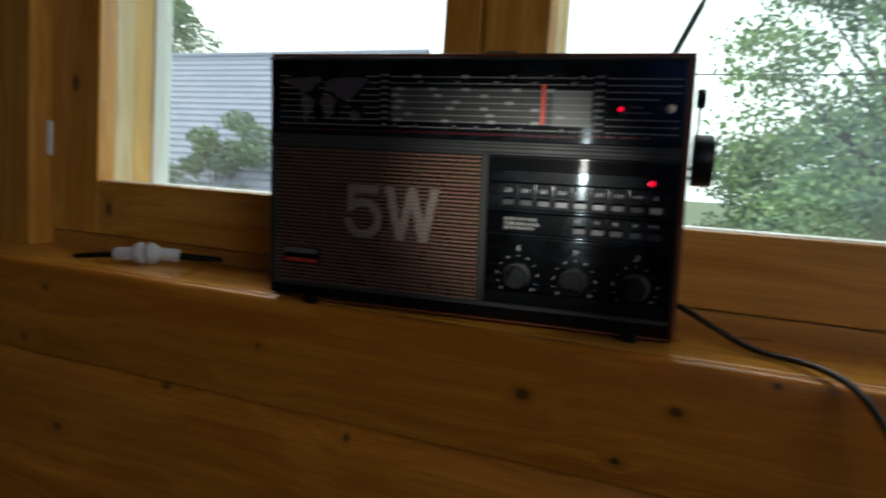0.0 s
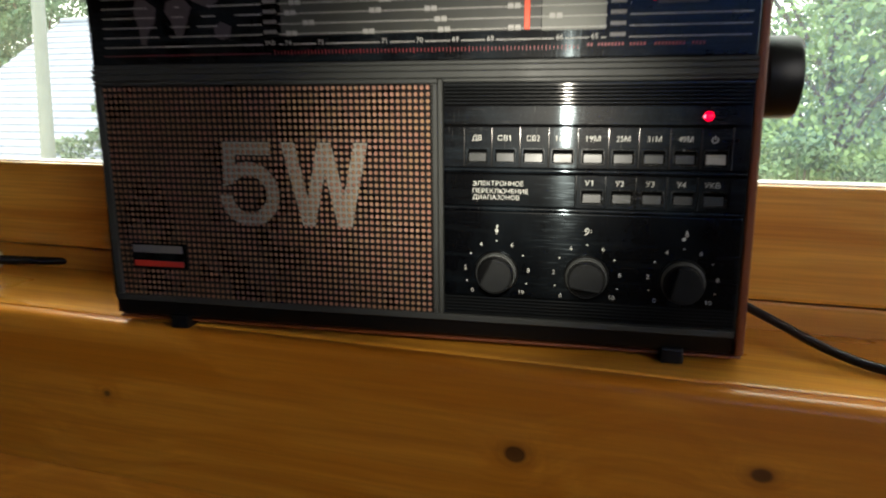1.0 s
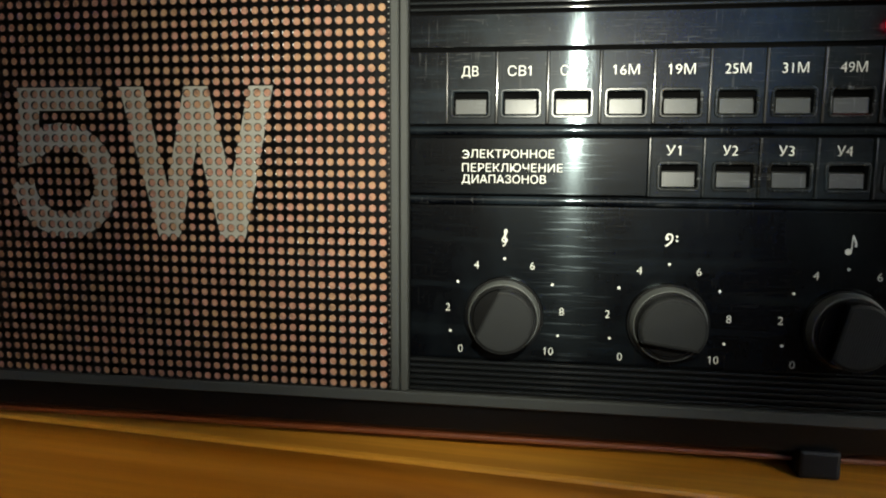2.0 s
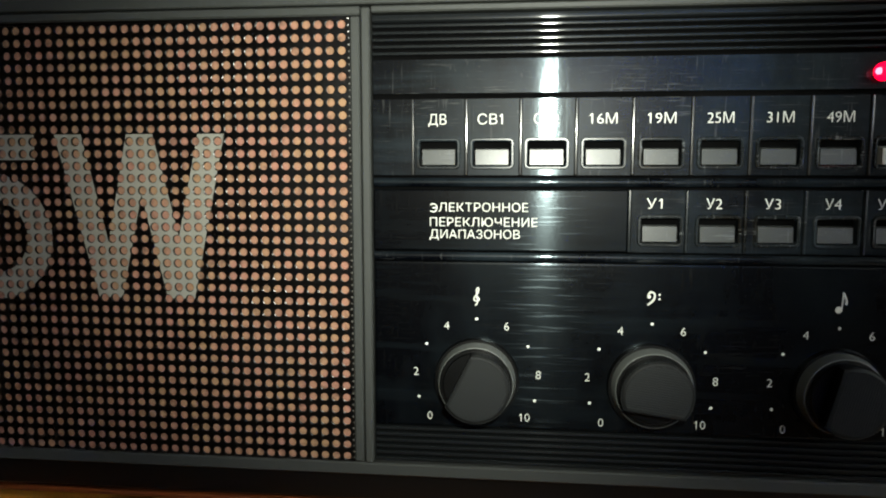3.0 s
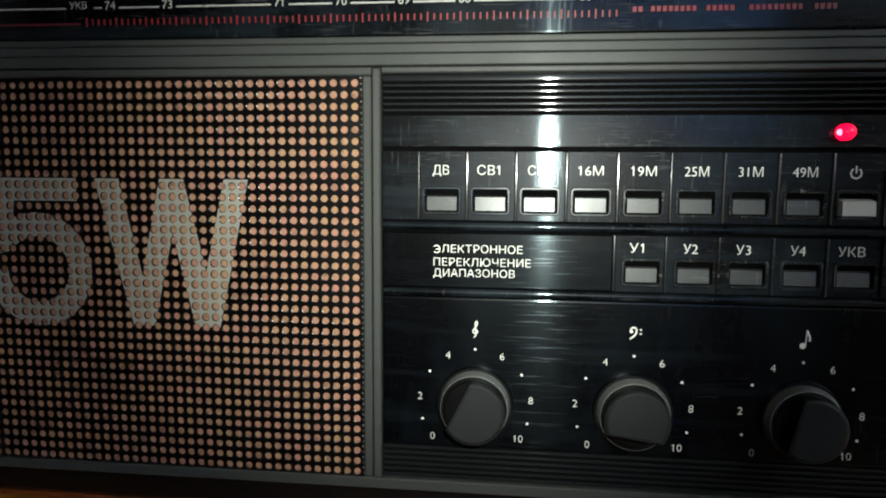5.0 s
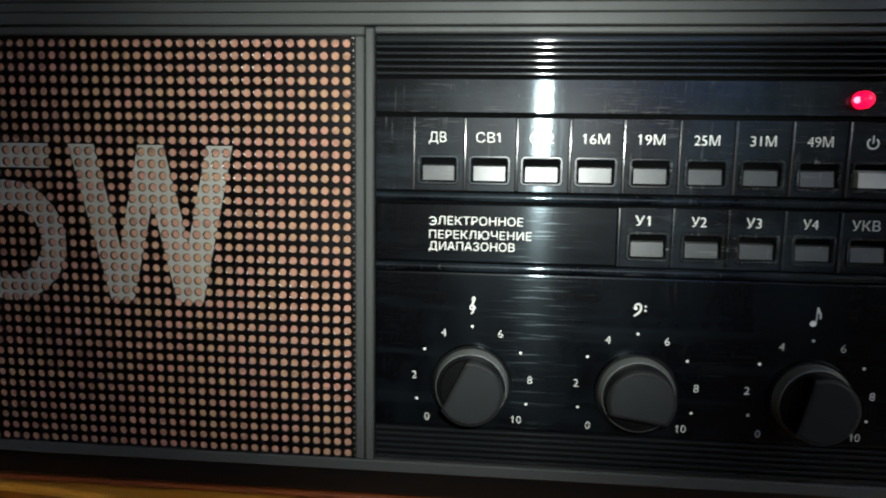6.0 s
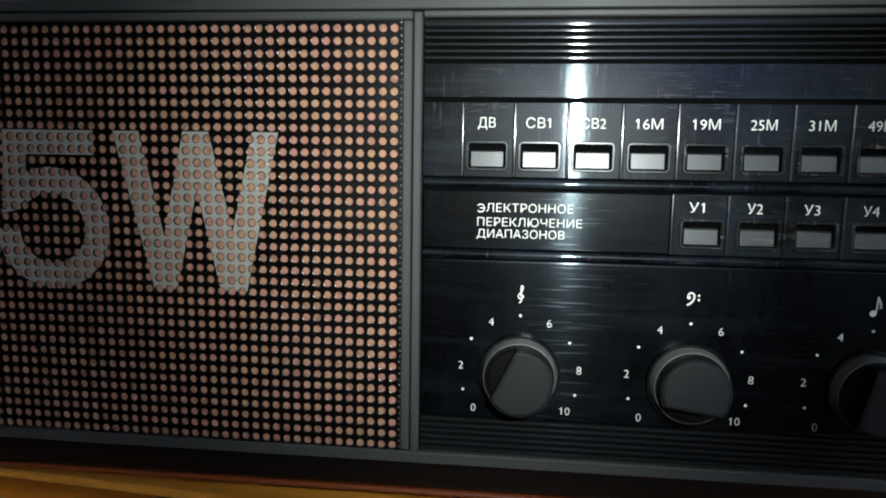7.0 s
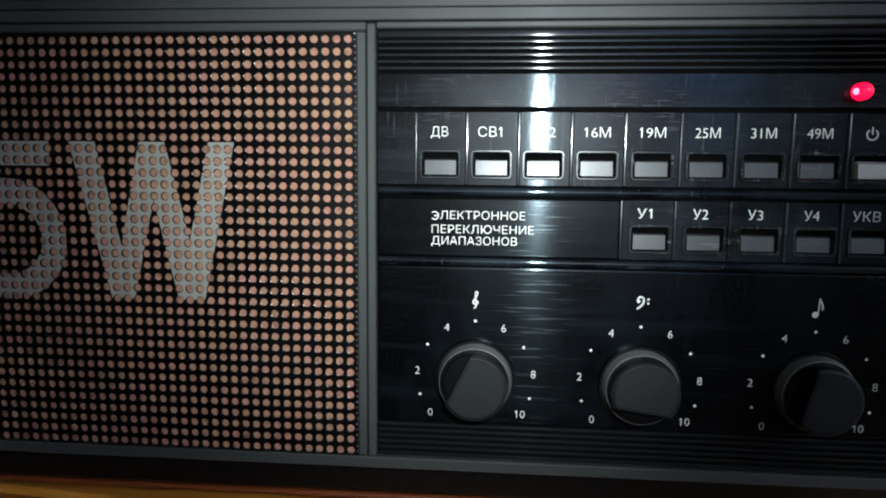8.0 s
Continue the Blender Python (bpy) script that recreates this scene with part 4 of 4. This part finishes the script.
lathe(arrow, [(0, -0.0007), (0.0016, -0.0006), (0.0019, 0.0), (0.0019, 0.0012)], Matrix.Translation((0.3052, 0.0008, 1.0320)) @ pose(0, 0, 0, -90), 16)
rp("tuning_led", arrow, M_LED, dial, "lit red tuning lamp", True)
rp("dial_caption", boxes((0.3120, 0.3220, 0.0006, 0.0012, 1.0328, 1.0342), (0.3065, 0.3290, 0.0006, 0.0012, 1.0286, 1.0300)), M_MAP, dial)
knob_b = bmesh.new()
lathe(knob_b, [(0, -0.0022), (0.0018, -0.0021), (0.0022, -0.0018), (0.0030, -0.0016), (0.0035, -0.0008), (0.0035, 0.0012)], Matrix.Translation((0.3420, 0.0008, 1.0330)) @ pose(0, 0, 0, -90), 24)
rp("push_button", knob_b, M_BUTTON, dial, "small round pale metal push button", True)

# ---- right-hand control field
PX0, PX1 = 0.2030, 0.3528


def ribs(name, z0, z1, n, lip=0.0):
    """Fine round-backed horizontal ribs before a dark recess, and a flat lip along their top."""
    h = (z1 - lip - z0) / n
    bm = bmesh.new()

    def bar(prof):
        a, b = [bm.verts.new((PX0, y, z)) for y, z in prof], [bm.verts.new((PX1, y, z)) for y, z in prof]
        for i in range(len(prof)):
            bm.faces.new((a[i], b[i], b[(i + 1) % len(prof)], a[(i + 1) % len(prof)]))
        bm.faces.new(a)
        bm.faces.new(b[::-1])

    for i in range(n):
        bar([(0.0024, z0 + h * (i + 0.22))] + [(y, z0 + h * (i + 0.22 + 0.56 * k)) for k, y in ((0.0, 0.0016), (0.08, 0.0009), (0.2, 0.00066), (0.5, 0.00060), (0.8, 0.00066), (0.92, 0.0009), (1.0, 0.0016))] + [(0.0024, z0 + h * (i + 0.78))])
    if lip:
        bar([(0.0024, z1 - lip), (0.0012, z1 - lip + 0.0001), (0.0007, z1 - lip + 0.0005), (0.0006, z1 - lip / 2), (0.0008, z1 - 0.0003), (0.0013, z1), (0.0024, z1)])
    return rp(name, bm, M_RIBS, None, "fine black horizontal ribs", True)


# backing added behind the strips to keep their gaps in shade
rp("recess", boxes((PX0 - 0.0004, PX1, 0.0024, 0.0040, 0.8690, 0.9932)), M_DEEP, label="near-black backing that paints the shade in the gaps between the strips")
ribs("rib_field", 0.9818, 0.9930, 5, 0.0022)
ribs("rib_field", 0.8692, 0.8800, 6)


def barrel(name, z0, z1, mat, bulge, y=0.0012, x0=PX0, x1=PX1, parent=None, label=""):
    """A strip whose face bulges a little, so that a lamp draws out into a streak on it."""
    zm, hh = (z0 + z1) / 2, (z1 - z0) / 2
    prof = [(0.006, z0)] + [(y - bulge * (1 - s * s), zm + s * hh) for s in [-1 + i / 6 for i in range(13)]] + [(0.006, z1)]
    return rp(name, extrude_profile(prof, x0, x1), mat, parent, label, True)


barrel("plain_strip", 0.9722, 0.9811, M_BLACK, 0.00003, label="glossy black rounded strip")
led = bmesh.new()
lathe(led, [(0, -0.0032), (0.0012, -0.0029), (0.0020, -0.0020), (0.0023, -0.0008), (0.0023, 0.002)], Matrix.Translation((0.3330, 0.0, 0.9763)) @ pose(0, 0, 0, -90), 20)
led_ob = rp("power_led", led, M_LED, None, "lit red power lamp", True)
core = bmesh.new()
lathe(core, [(0, -0.0036), (0.0006, -0.0035), (0.0009, -0.0030), (0.0009, -0.002)], Matrix.Translation((0.33125, 0.0014, 0.9762)) @ pose(0, 0, 0, -90), 12)
rp("led_tip", core, M_LED_CORE, led_ob, "bright tip of the lamp", True)


def rim(cx, cz, w, h, wide=0.0010, corner=0.0011):
    """A raised frame with rounded corners round a button's opening."""
    bm = bmesh.new()

    def loop(grow, y):
        r, pts = max(corner + grow - 0.0006, 0.0003), []
        for k, (sx, sz) in enumerate(((1, 1), (-1, 1), (-1, -1), (1, -1))):
            for j in range(5):
                a = radians(90 * k + 22.5 * j)
                pts.append(bm.verts.new((cx + sx * (w + grow - r) + r * math.cos(a), y, cz + sz * (h + grow - r) + r * math.sin(a))))
        return pts

    rings = [loop(0.0, 0.0030), loop(0.0, 0.0003), loop(0.0003, 0.00005), loop(wide - 0.0003, 0.00005), loop(wide, 0.0006)]
    for a, b in zip(rings, rings[1:]):
        for i in range(20):
            bm.faces.new((a[i], a[(i + 1) % 20], b[(i + 1) % 20], b[i]))
    return bm


def cell(x0, x1, z0, z1, hx, hz0, hz1, parent, cap_mat, proud=0.0, edge=M_DIVIDER):
    """One push-button cell: face plate with a window, a rim, a divider and the button itself."""
    hw = 0.0050
    rp("button_face", boxes((x0 + 0.0005, hx - hw, 0.0005, 0.005, z0, z1), (hx + hw, x1 - 0.0005, 0.0005, 0.005, z0, z1), (hx - hw, hx + hw, 0.0005, 0.005, z0, hz0), (hx - hw, hx + hw, 0.0005, 0.005, hz1, z1)), M_BLACK, parent)
    rp("button_rim", rim(hx, (hz0 + hz1) / 2, hw, (hz1 - hz0) / 2), M_RIM, parent, smooth=True)
    rp("divider", boxes((x0 - 0.00035, x0 + 0.00035, -0.0001, 0.004, z0, z1), bevel=0.0003, seg=3), edge, parent, smooth=True)
    y = 0.0010 - proud
    zt = hz1 - 0.0022
    b = extrude_profile([(y, hz0 + 0.0003), (y + 0.0003, zt), (0.0040, zt + 0.0009), (0.0045, hz0 + 0.0003)], hx - hw + 0.0006, hx + hw - 0.0006)
    rp("push_button", b, cap_mat, parent, "worn grey push button")


row1 = barrel("button_row", 0.9504, 0.9706, M_MATTE, 0.0, y=0.0045, label="row of band buttons with white captions")
D1 = [0.2139, 0.2283, 0.2428, 0.2574, 0.2721, 0.2870, 0.3016, 0.3163, 0.3308, 0.3450]
rp("button_face", boxes((PX0, D1[0] - 0.0004, 0.0005, 0.005, 0.9504, 0.9706)), M_BLACK, row1)
rp("button_face", boxes((D1[-1] + 0.0004, PX1, 0.0005, 0.005, 0.9504, 0.9706)), M_BLACK, row1)
HX1 = [0.2208, 0.2352, 0.2497, 0.2645, 0.2794, 0.2942, 0.3089, 0.3236, 0.3376]
for i, (hx, cap) in enumerate(zip(HX1, ("ДВ", "СВ1", "СВ2", "16М", "19М", "25М", "31М", "49М", ""))):
    cell(D1[i], D1[i + 1], 0.9504, 0.9706, hx, 0.9529, 0.9594, row1, M_CAP_POWER if i == 8 else M_CAP, 0.0022 if i == 8 else 0.0)
    if cap:
        write(cap, hx - 0.0002, 0.9650, 0.0039, row1, y=0.0002, bold=-0.00005, width=0.0048 if len(cap) == 2 else 0.0066)
rp("divider", boxes((D1[-1] - 0.0003, D1[-1] + 0.0003, -0.0001, 0.004, 0.9504, 0.9706)), M_GREY, row1)
power = bmesh.new()
for i in range(20):
    a, b = radians(125 + i * 14.5), radians(125 + (i + 1) * 14.5)
    v = [power.verts.new((0.3367 + r * math.cos(t), 0.0002, 0.9650 + r * math.sin(t))) for r, t in ((0.0012, a), (0.0016, a), (0.0016, b), (0.0012, b))]
    power.faces.new(v)
v = [power.verts.new((0.3367 + dx, 0.0002, z)) for dx, z in ((-0.0002, 0.9650), (0.0002, 0.9650), (0.0002, 0.9670), (-0.0002, 0.9670))]
power.faces.new(v)
rp("power_sign", power, M_PRINT, row1)

barrel("thin_strip", 0.9474, 0.9496, M_BLACK, 0.0005)
row2 = barrel("button_row", 0.9300, 0.9465, M_MATTE, 0.0, y=0.0045, label="row of preset buttons with white captions")
D2 = [0.2717, 0.2864, 0.3012, 0.3160, 0.3306, 0.3452]
rp("button_face", boxes((PX0, D2[0] - 0.0004, 0.0005, 0.005, 0.9300, 0.9465), bevel=0.0003, seg=1), M_PANEL, row2)
rp("button_face", boxes((D2[-1] + 0.0004, PX1, 0.0005, 0.005, 0.9300, 0.9465)), M_BLACK, row2)
for i, (hx, cap) in enumerate(zip((0.2797, 0.2945, 0.3092, 0.3240, 0.3384), ("У1", "У2", "У3", "У4", "УКВ"))):
    cell(D2[i], D2[i + 1], 0.9300, 0.9465, hx, 0.9326, 0.9391, row2, M_CAP, edge=M_RIM)
    write(cap, hx - 0.0013, 0.9428, 0.0039, row2, y=0.0002, bold=-0.00005, width=0.0040 if len(cap) == 2 else 0.0072)
for body_text, z, w in (("ЛЕКТРОННОЕ", 0.9416, 0.0241), ("ПЕРЕКЛЮЧЕНИЕ", 0.9376, 0.0290), ("ДИАПАЗОНОВ", 0.9343, 0.0244)):
    write(body_text, (0.2210 if body_text[0] == "Л" else 0.2185) + w / 2, z, 0.0033, row2, y=0.0002, bold=-0.00003, width=w)
reversed_e = bmesh.new()
for i in range(16):
    a, b = radians(-142 + i * 17.75), radians(-142 + (i + 1) * 17.75)
    reversed_e.faces.new([reversed_e.verts.new((0.21945 + rx * math.cos(t), 0.00016, 0.9416 + rz * math.sin(t))) for rx, rz, t in ((0.00088, 0.00098, a), (0.00115, 0.00125, a), (0.00115, 0.00125, b), (0.00088, 0.00098, b))])
reversed_e.faces.new([reversed_e.verts.new((x, 0.00014, z)) for x, z in ((0.2192, 0.94147), (0.2204, 0.94147), (0.2204, 0.94173), (0.2192, 0.94173))])
rp("lettering", reversed_e, M_PRINT, row2)
barrel("thin_strip", 0.9272, 0.9294, M_BLACK, 0.0005)

# ---- tone and volume knobs
knob_panel = rp("knob_panel", boxes((PX0, PX1, 0.0008, 0.006, 0.8802, 0.9268), bevel=0.0006), M_PANEL, None, "brushed glossy black panel with white figures round three knobs")


def dot(x, z, r):
    bm = bmesh.new()
    bmesh.ops.create_circle(bm, cap_ends=True, segments=10, radius=r, matrix=Matrix.Translation((x, 0.0006, z)) @ pose(0, 0, 0, 90))
    return bm


def knob(cx, cz, chord, label):
    """A stepped skirt, a recess shaded by colour, and a round grip with one side cut flat and a finely ridged face."""
    face = -0.0098
    sk = bmesh.new()
    axis = Matrix.Translation((cx, 0, cz)) @ pose(0, 0, 0, 90)
    lathe(sk, [(0.0, 0.0046), (0.0097, 0.0046), (0.0099, 0.0044), (0.0100, 0.0012), (0.0115, 0.0012), (0.0117, -0.0008)], axis, 48)
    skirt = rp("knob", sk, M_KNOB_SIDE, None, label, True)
    # pale ring paints the lit side of the skirt
    ring = bmesh.new()
    lathe(ring, [(0.0099, 0.0046), (0.0101, 0.0045), (0.0108, 0.0018), (0.0108, 0.0008)], axis, 48)
    rp("skirt_ring", ring, M_SKIRT, skirt, "skirt side coloured pale for the torchlight on it", True)
    n, r, cut = 56, 0.0092, 0.0050
    nx, nz = math.cos(radians(chord)), math.sin(radians(chord))

    def outline(bm, rad, y, depth=cut):
        pts = []
        for i in range(n):
            a = math.tau * i / n
            px, pz = rad * math.cos(a), rad * math.sin(a)
            d = px * nx + pz * nz
            if d > depth:
                px, pz = px - (d - depth) * nx, pz - (d - depth) * nz
            pts.append(bm.verts.new((cx + px, y, cz + pz)))
        return pts

    def prism(rings, bm):
        for a, b in zip(rings, rings[1:]):
            for i in range(n):
                bm.faces.new((a[i], a[(i + 1) % n], b[(i + 1) % n], b[i]))
        bm.faces.new(rings[-1])
        return bm

    grip = bmesh.new()
    prism([outline(grip, r, face + 0.0012), outline(grip, r, face + 0.0006), outline(grip, r - 0.0003, face + 0.0002), outline(grip, r - 0.0008, face, cut - 0.0005)], grip)
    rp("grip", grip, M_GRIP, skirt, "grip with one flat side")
    # side and base in the shaded colour, below the paler ridges
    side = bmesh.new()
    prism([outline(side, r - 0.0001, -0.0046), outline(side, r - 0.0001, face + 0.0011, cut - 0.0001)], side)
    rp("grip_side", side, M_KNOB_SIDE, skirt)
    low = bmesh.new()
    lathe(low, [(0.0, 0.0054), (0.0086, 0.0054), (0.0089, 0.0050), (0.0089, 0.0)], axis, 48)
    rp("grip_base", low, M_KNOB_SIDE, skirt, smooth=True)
    # ridges across the face, and notches along its rim
    ridges = bmesh.new()
    for i in range(-13, 8):
        off = i * 0.00063
        if off > cut - 0.0008:
            continue
        half = math.sqrt(max(0, (r - 0.0010) ** 2 - off * off))
        m = Matrix.Translation((cx + nx * off, face - 0.00002, cz + nz * off)) @ pose(0, 0, 0, 0, -chord + 90, 0)
        bmesh.ops.create_cube(ridges, size=1, matrix=m @ Matrix.Diagonal((2 * half, 0.00036, 0.00036, 1)))
    for i in range(64):
        a = math.tau * i / 64
        if math.cos(a - radians(chord)) * r < cut - 0.0002:
            m = Matrix.Translation((cx + (r - 0.00015) * math.cos(a), face + 0.0016, cz + (r - 0.00015) * math.sin(a))) @ pose(0, 0, 0, 0, -math.degrees(a), 0)
            bmesh.ops.create_cube(ridges, size=1, matrix=m @ Matrix.Diagonal((0.0006, 0.0022, 0.0004, 1)))
    tagged(rp("grip_texture", ridges, M_KNOB, skirt), kind="stuff")
    return skirt


KR = 0.0170
KX, KZ = (0.2315, 0.2786, 0.3264), (0.8941, 0.8937, 0.8936)
MARKS = (220.0, 198.5, 174.3, 145.0, 119.4, 90.3, 61.5, 34.4, 5.1, -19.5, -38.9)
for cx, cz, chord in zip(KX, KZ, (154, -98, 166)):
    knob(cx, cz, chord, "round black control knob with a flat ridged grip")
    for i, deg in enumerate(MARKS):
        x, z = cx + KR * math.cos(radians(deg)), cz + KR * math.sin(radians(deg))
        if i % 2 == 0:
            write(str(i), x, z, 0.0033, knob_panel, y=0.0006, bold=-0.00004)
        else:
            rp("scale_dot", dot(x, z, 0.00042), M_PRINT, knob_panel)


def stroke_sign(name, points, r):
    ob = tube(name, [(x, 0.0006, z) for x, z in points], r, M_PRINT, None, resolution=1)
    ob.data.transform(Matrix.Translation(-BASE))
    ob.parent = knob_panel
    return ob


x, z = KX[0] - 0.0001, 0.9173
stroke_sign("treble_sign", [(x - 0.0005, z - 0.0024), (x + 0.0004, z - 0.0022), (x, z + 0.0006), (x - 0.0002, z + 0.0024), (x + 0.0006, z + 0.0026), (x + 0.0005, z + 0.0010), (x - 0.0009, z - 0.0002), (x - 0.0007, z - 0.0013), (x + 0.0007, z - 0.0013), (x + 0.0008, z - 0.0002), (x - 0.0003, z - 0.0002)], 0.00022)
x, z = KX[1] - 0.0001, 0.9177
stroke_sign("bass_sign", [(x - 0.0013, z + 0.0004), (x - 0.0012, z + 0.0018), (x + 0.0004, z + 0.0018), (x + 0.0006, z + 0.0002), (x - 0.0001, z - 0.0010), (x - 0.0014, z - 0.0018)], 0.00028)
rp("bass_dot", dot(x - 0.0010, z + 0.0004, 0.0005), M_PRINT, knob_panel)
rp("bass_dot", dot(x + 0.0017, z + 0.0010, 0.0003), M_PRINT, knob_panel)
rp("bass_dot", dot(x + 0.0017, z - 0.0002, 0.0003), M_PRINT, knob_panel)
x, z = KX[2] + 0.0002, 0.9173
rp("note_head", dot(x - 0.0008, z - 0.0018, 0.0009), M_PRINT, knob_panel)
stroke_sign("note_stem", [(x - 0.0001, z - 0.0016), (x + 0.0001, z + 0.0010), (x + 0.0002, z + 0.0028)], 0.00018)
stroke_sign("note_flag", [(x + 0.0002, z + 0.0026), (x + 0.0006, z + 0.0014), (x + 0.0013, z + 0.0008), (x + 0.0009, z - 0.0004)], 0.00026)

# ---- right side: tuning wheel, handle end and rod aerial
wheel = bmesh.new()
lathe(wheel, [(0, 0.0), (0.0195, 0.0), (0.0205, 0.001), (0.0205, 0.015), (0.0195, 0.0165), (0.0150, 0.0168), (0.0140, 0.0160), (0, 0.0160)], Matrix.Translation((0.3602, 0.032, 0.9945)) @ pose(0, 0, 0, 0, 90, 0), 48)
rp("tuning_wheel", wheel, M_MATTE, None, "black ribbed tuning wheel", True)
hub = bmesh.new()
lathe(hub, [(0, 0.0), (0.0075, 0.0), (0.0078, 0.0055), (0.0068, 0.0075), (0, 0.0078)], Matrix.Translation((0.3602, 0.040, 1.0430)) @ pose(0, 0, 0, 0, 90, 0), 24)
rp("handle_pivot", hub, M_MATTE, None, "black handle pivot", True)
rp("handle_arm", boxes((0.3622, 0.3648, 0.036, 0.044, 1.012, 1.046), bevel=0.001), M_MATTE, None, "folded carrying handle arm")


def to_radio(p):
    return RADIO.inverted() @ Vector(p)


rod = [to_radio(p) for p in ((0.3030, 0.0965, 1.0275), (0.3318, 0.0965, 1.0913), (0.3494, 0.0965, 1.1301), (0.5200, 0.0965, 1.5030))]
aerial = tube("aerial", [rod[0], rod[1], rod[2]], 0.0030, M_ROD, None, "dark telescopic rod aerial leaning outwards")
aerial.data.transform(Matrix.Translation(-BASE))
aerial.parent = radio
tip = tube("aerial_section", [rod[2], rod[2].lerp(rod[3], 0.5), rod[3]], 0.0022, M_ROD, None)
tip.data.transform(Matrix.Translation(-BASE))
tip.parent = aerial

# ---------------------------------------------------------------- loose things on the sill
lead = tube("power_cable", [(0.318, 0.0970, 0.884), (0.340, 0.0970, 0.880), (0.3605, 0.0920, 0.8725), (0.383, 0.0740, 0.8640), (0.402, 0.0620, 0.8565), (0.420, 0.0500, 0.8528), (0.438, 0.0420, 0.8528), (0.455, 0.0240, 0.8540), (0.471, 0.0030, 0.8525), (0.484, -0.0130, 0.8450), (0.503, -0.0300, 0.8180), (0.520, -0.036, 0.7600), (0.530, -0.036, 0.55), (0.54, -0.03, 0.02)], 0.0026, M_CABLE)
tagged(lead, "thin black power cable running from the radio over the sill edge", "cable")

plugs = tagged(new("cable_coupling"), "two pale grey plugs joined, with dark sleeves, on the sill", "plug")
plugs.matrix_world = Matrix.Translation((-0.2310, 0.0640, 0.8507)) @ pose(0, 0, 0, SLOPE) @ pose(0, 0, 0, 0, 0, 25) @ Matrix.Scale(0.92, 4)


def pp(name, bm, mat, label="", smooth=False):
    ob = part(name, bm, mat, None, label, smooth)
    ob.parent = plugs
    return ob


def plug_half(sign, tilt):
    m = pose(sign * 0.0026, 0, 0.0136, 0, 90 * sign + tilt, sign * 7)
    bm = bmesh.new()
    lathe(bm, [(0, 0.0), (0.0125, 0.0), (0.0138, 0.0014), (0.0138, 0.0055), (0.0122, 0.0095), (0.0090, 0.0135), (0.0080, 0.0150), (0.0084, 0.017), (0.0086, 0.036), (0.0074, 0.038), (0, 0.038)], m, 20)
    pp("plug", bm, M_PLUG, "pale grey plastic plug body", True)
    bm = bmesh.new()
    lathe(bm, [(0, 0.038), (0.0042, 0.038), (0.0040, 0.052), (0.0034, 0.054), (0.0038, 0.056), (0.0034, 0.060), (0.0037, 0.062), (0.0033, 0.066), (0.0036, 0.068), (0.0031, 0.085), (0.0026, 0.094), (0, 0.095)], m, 14)
    pp("strain_relief", bm, M_MATTE, "dark ribbed cable sleeve", True)


plug_half(-1, -5)
plug_half(1, 5)
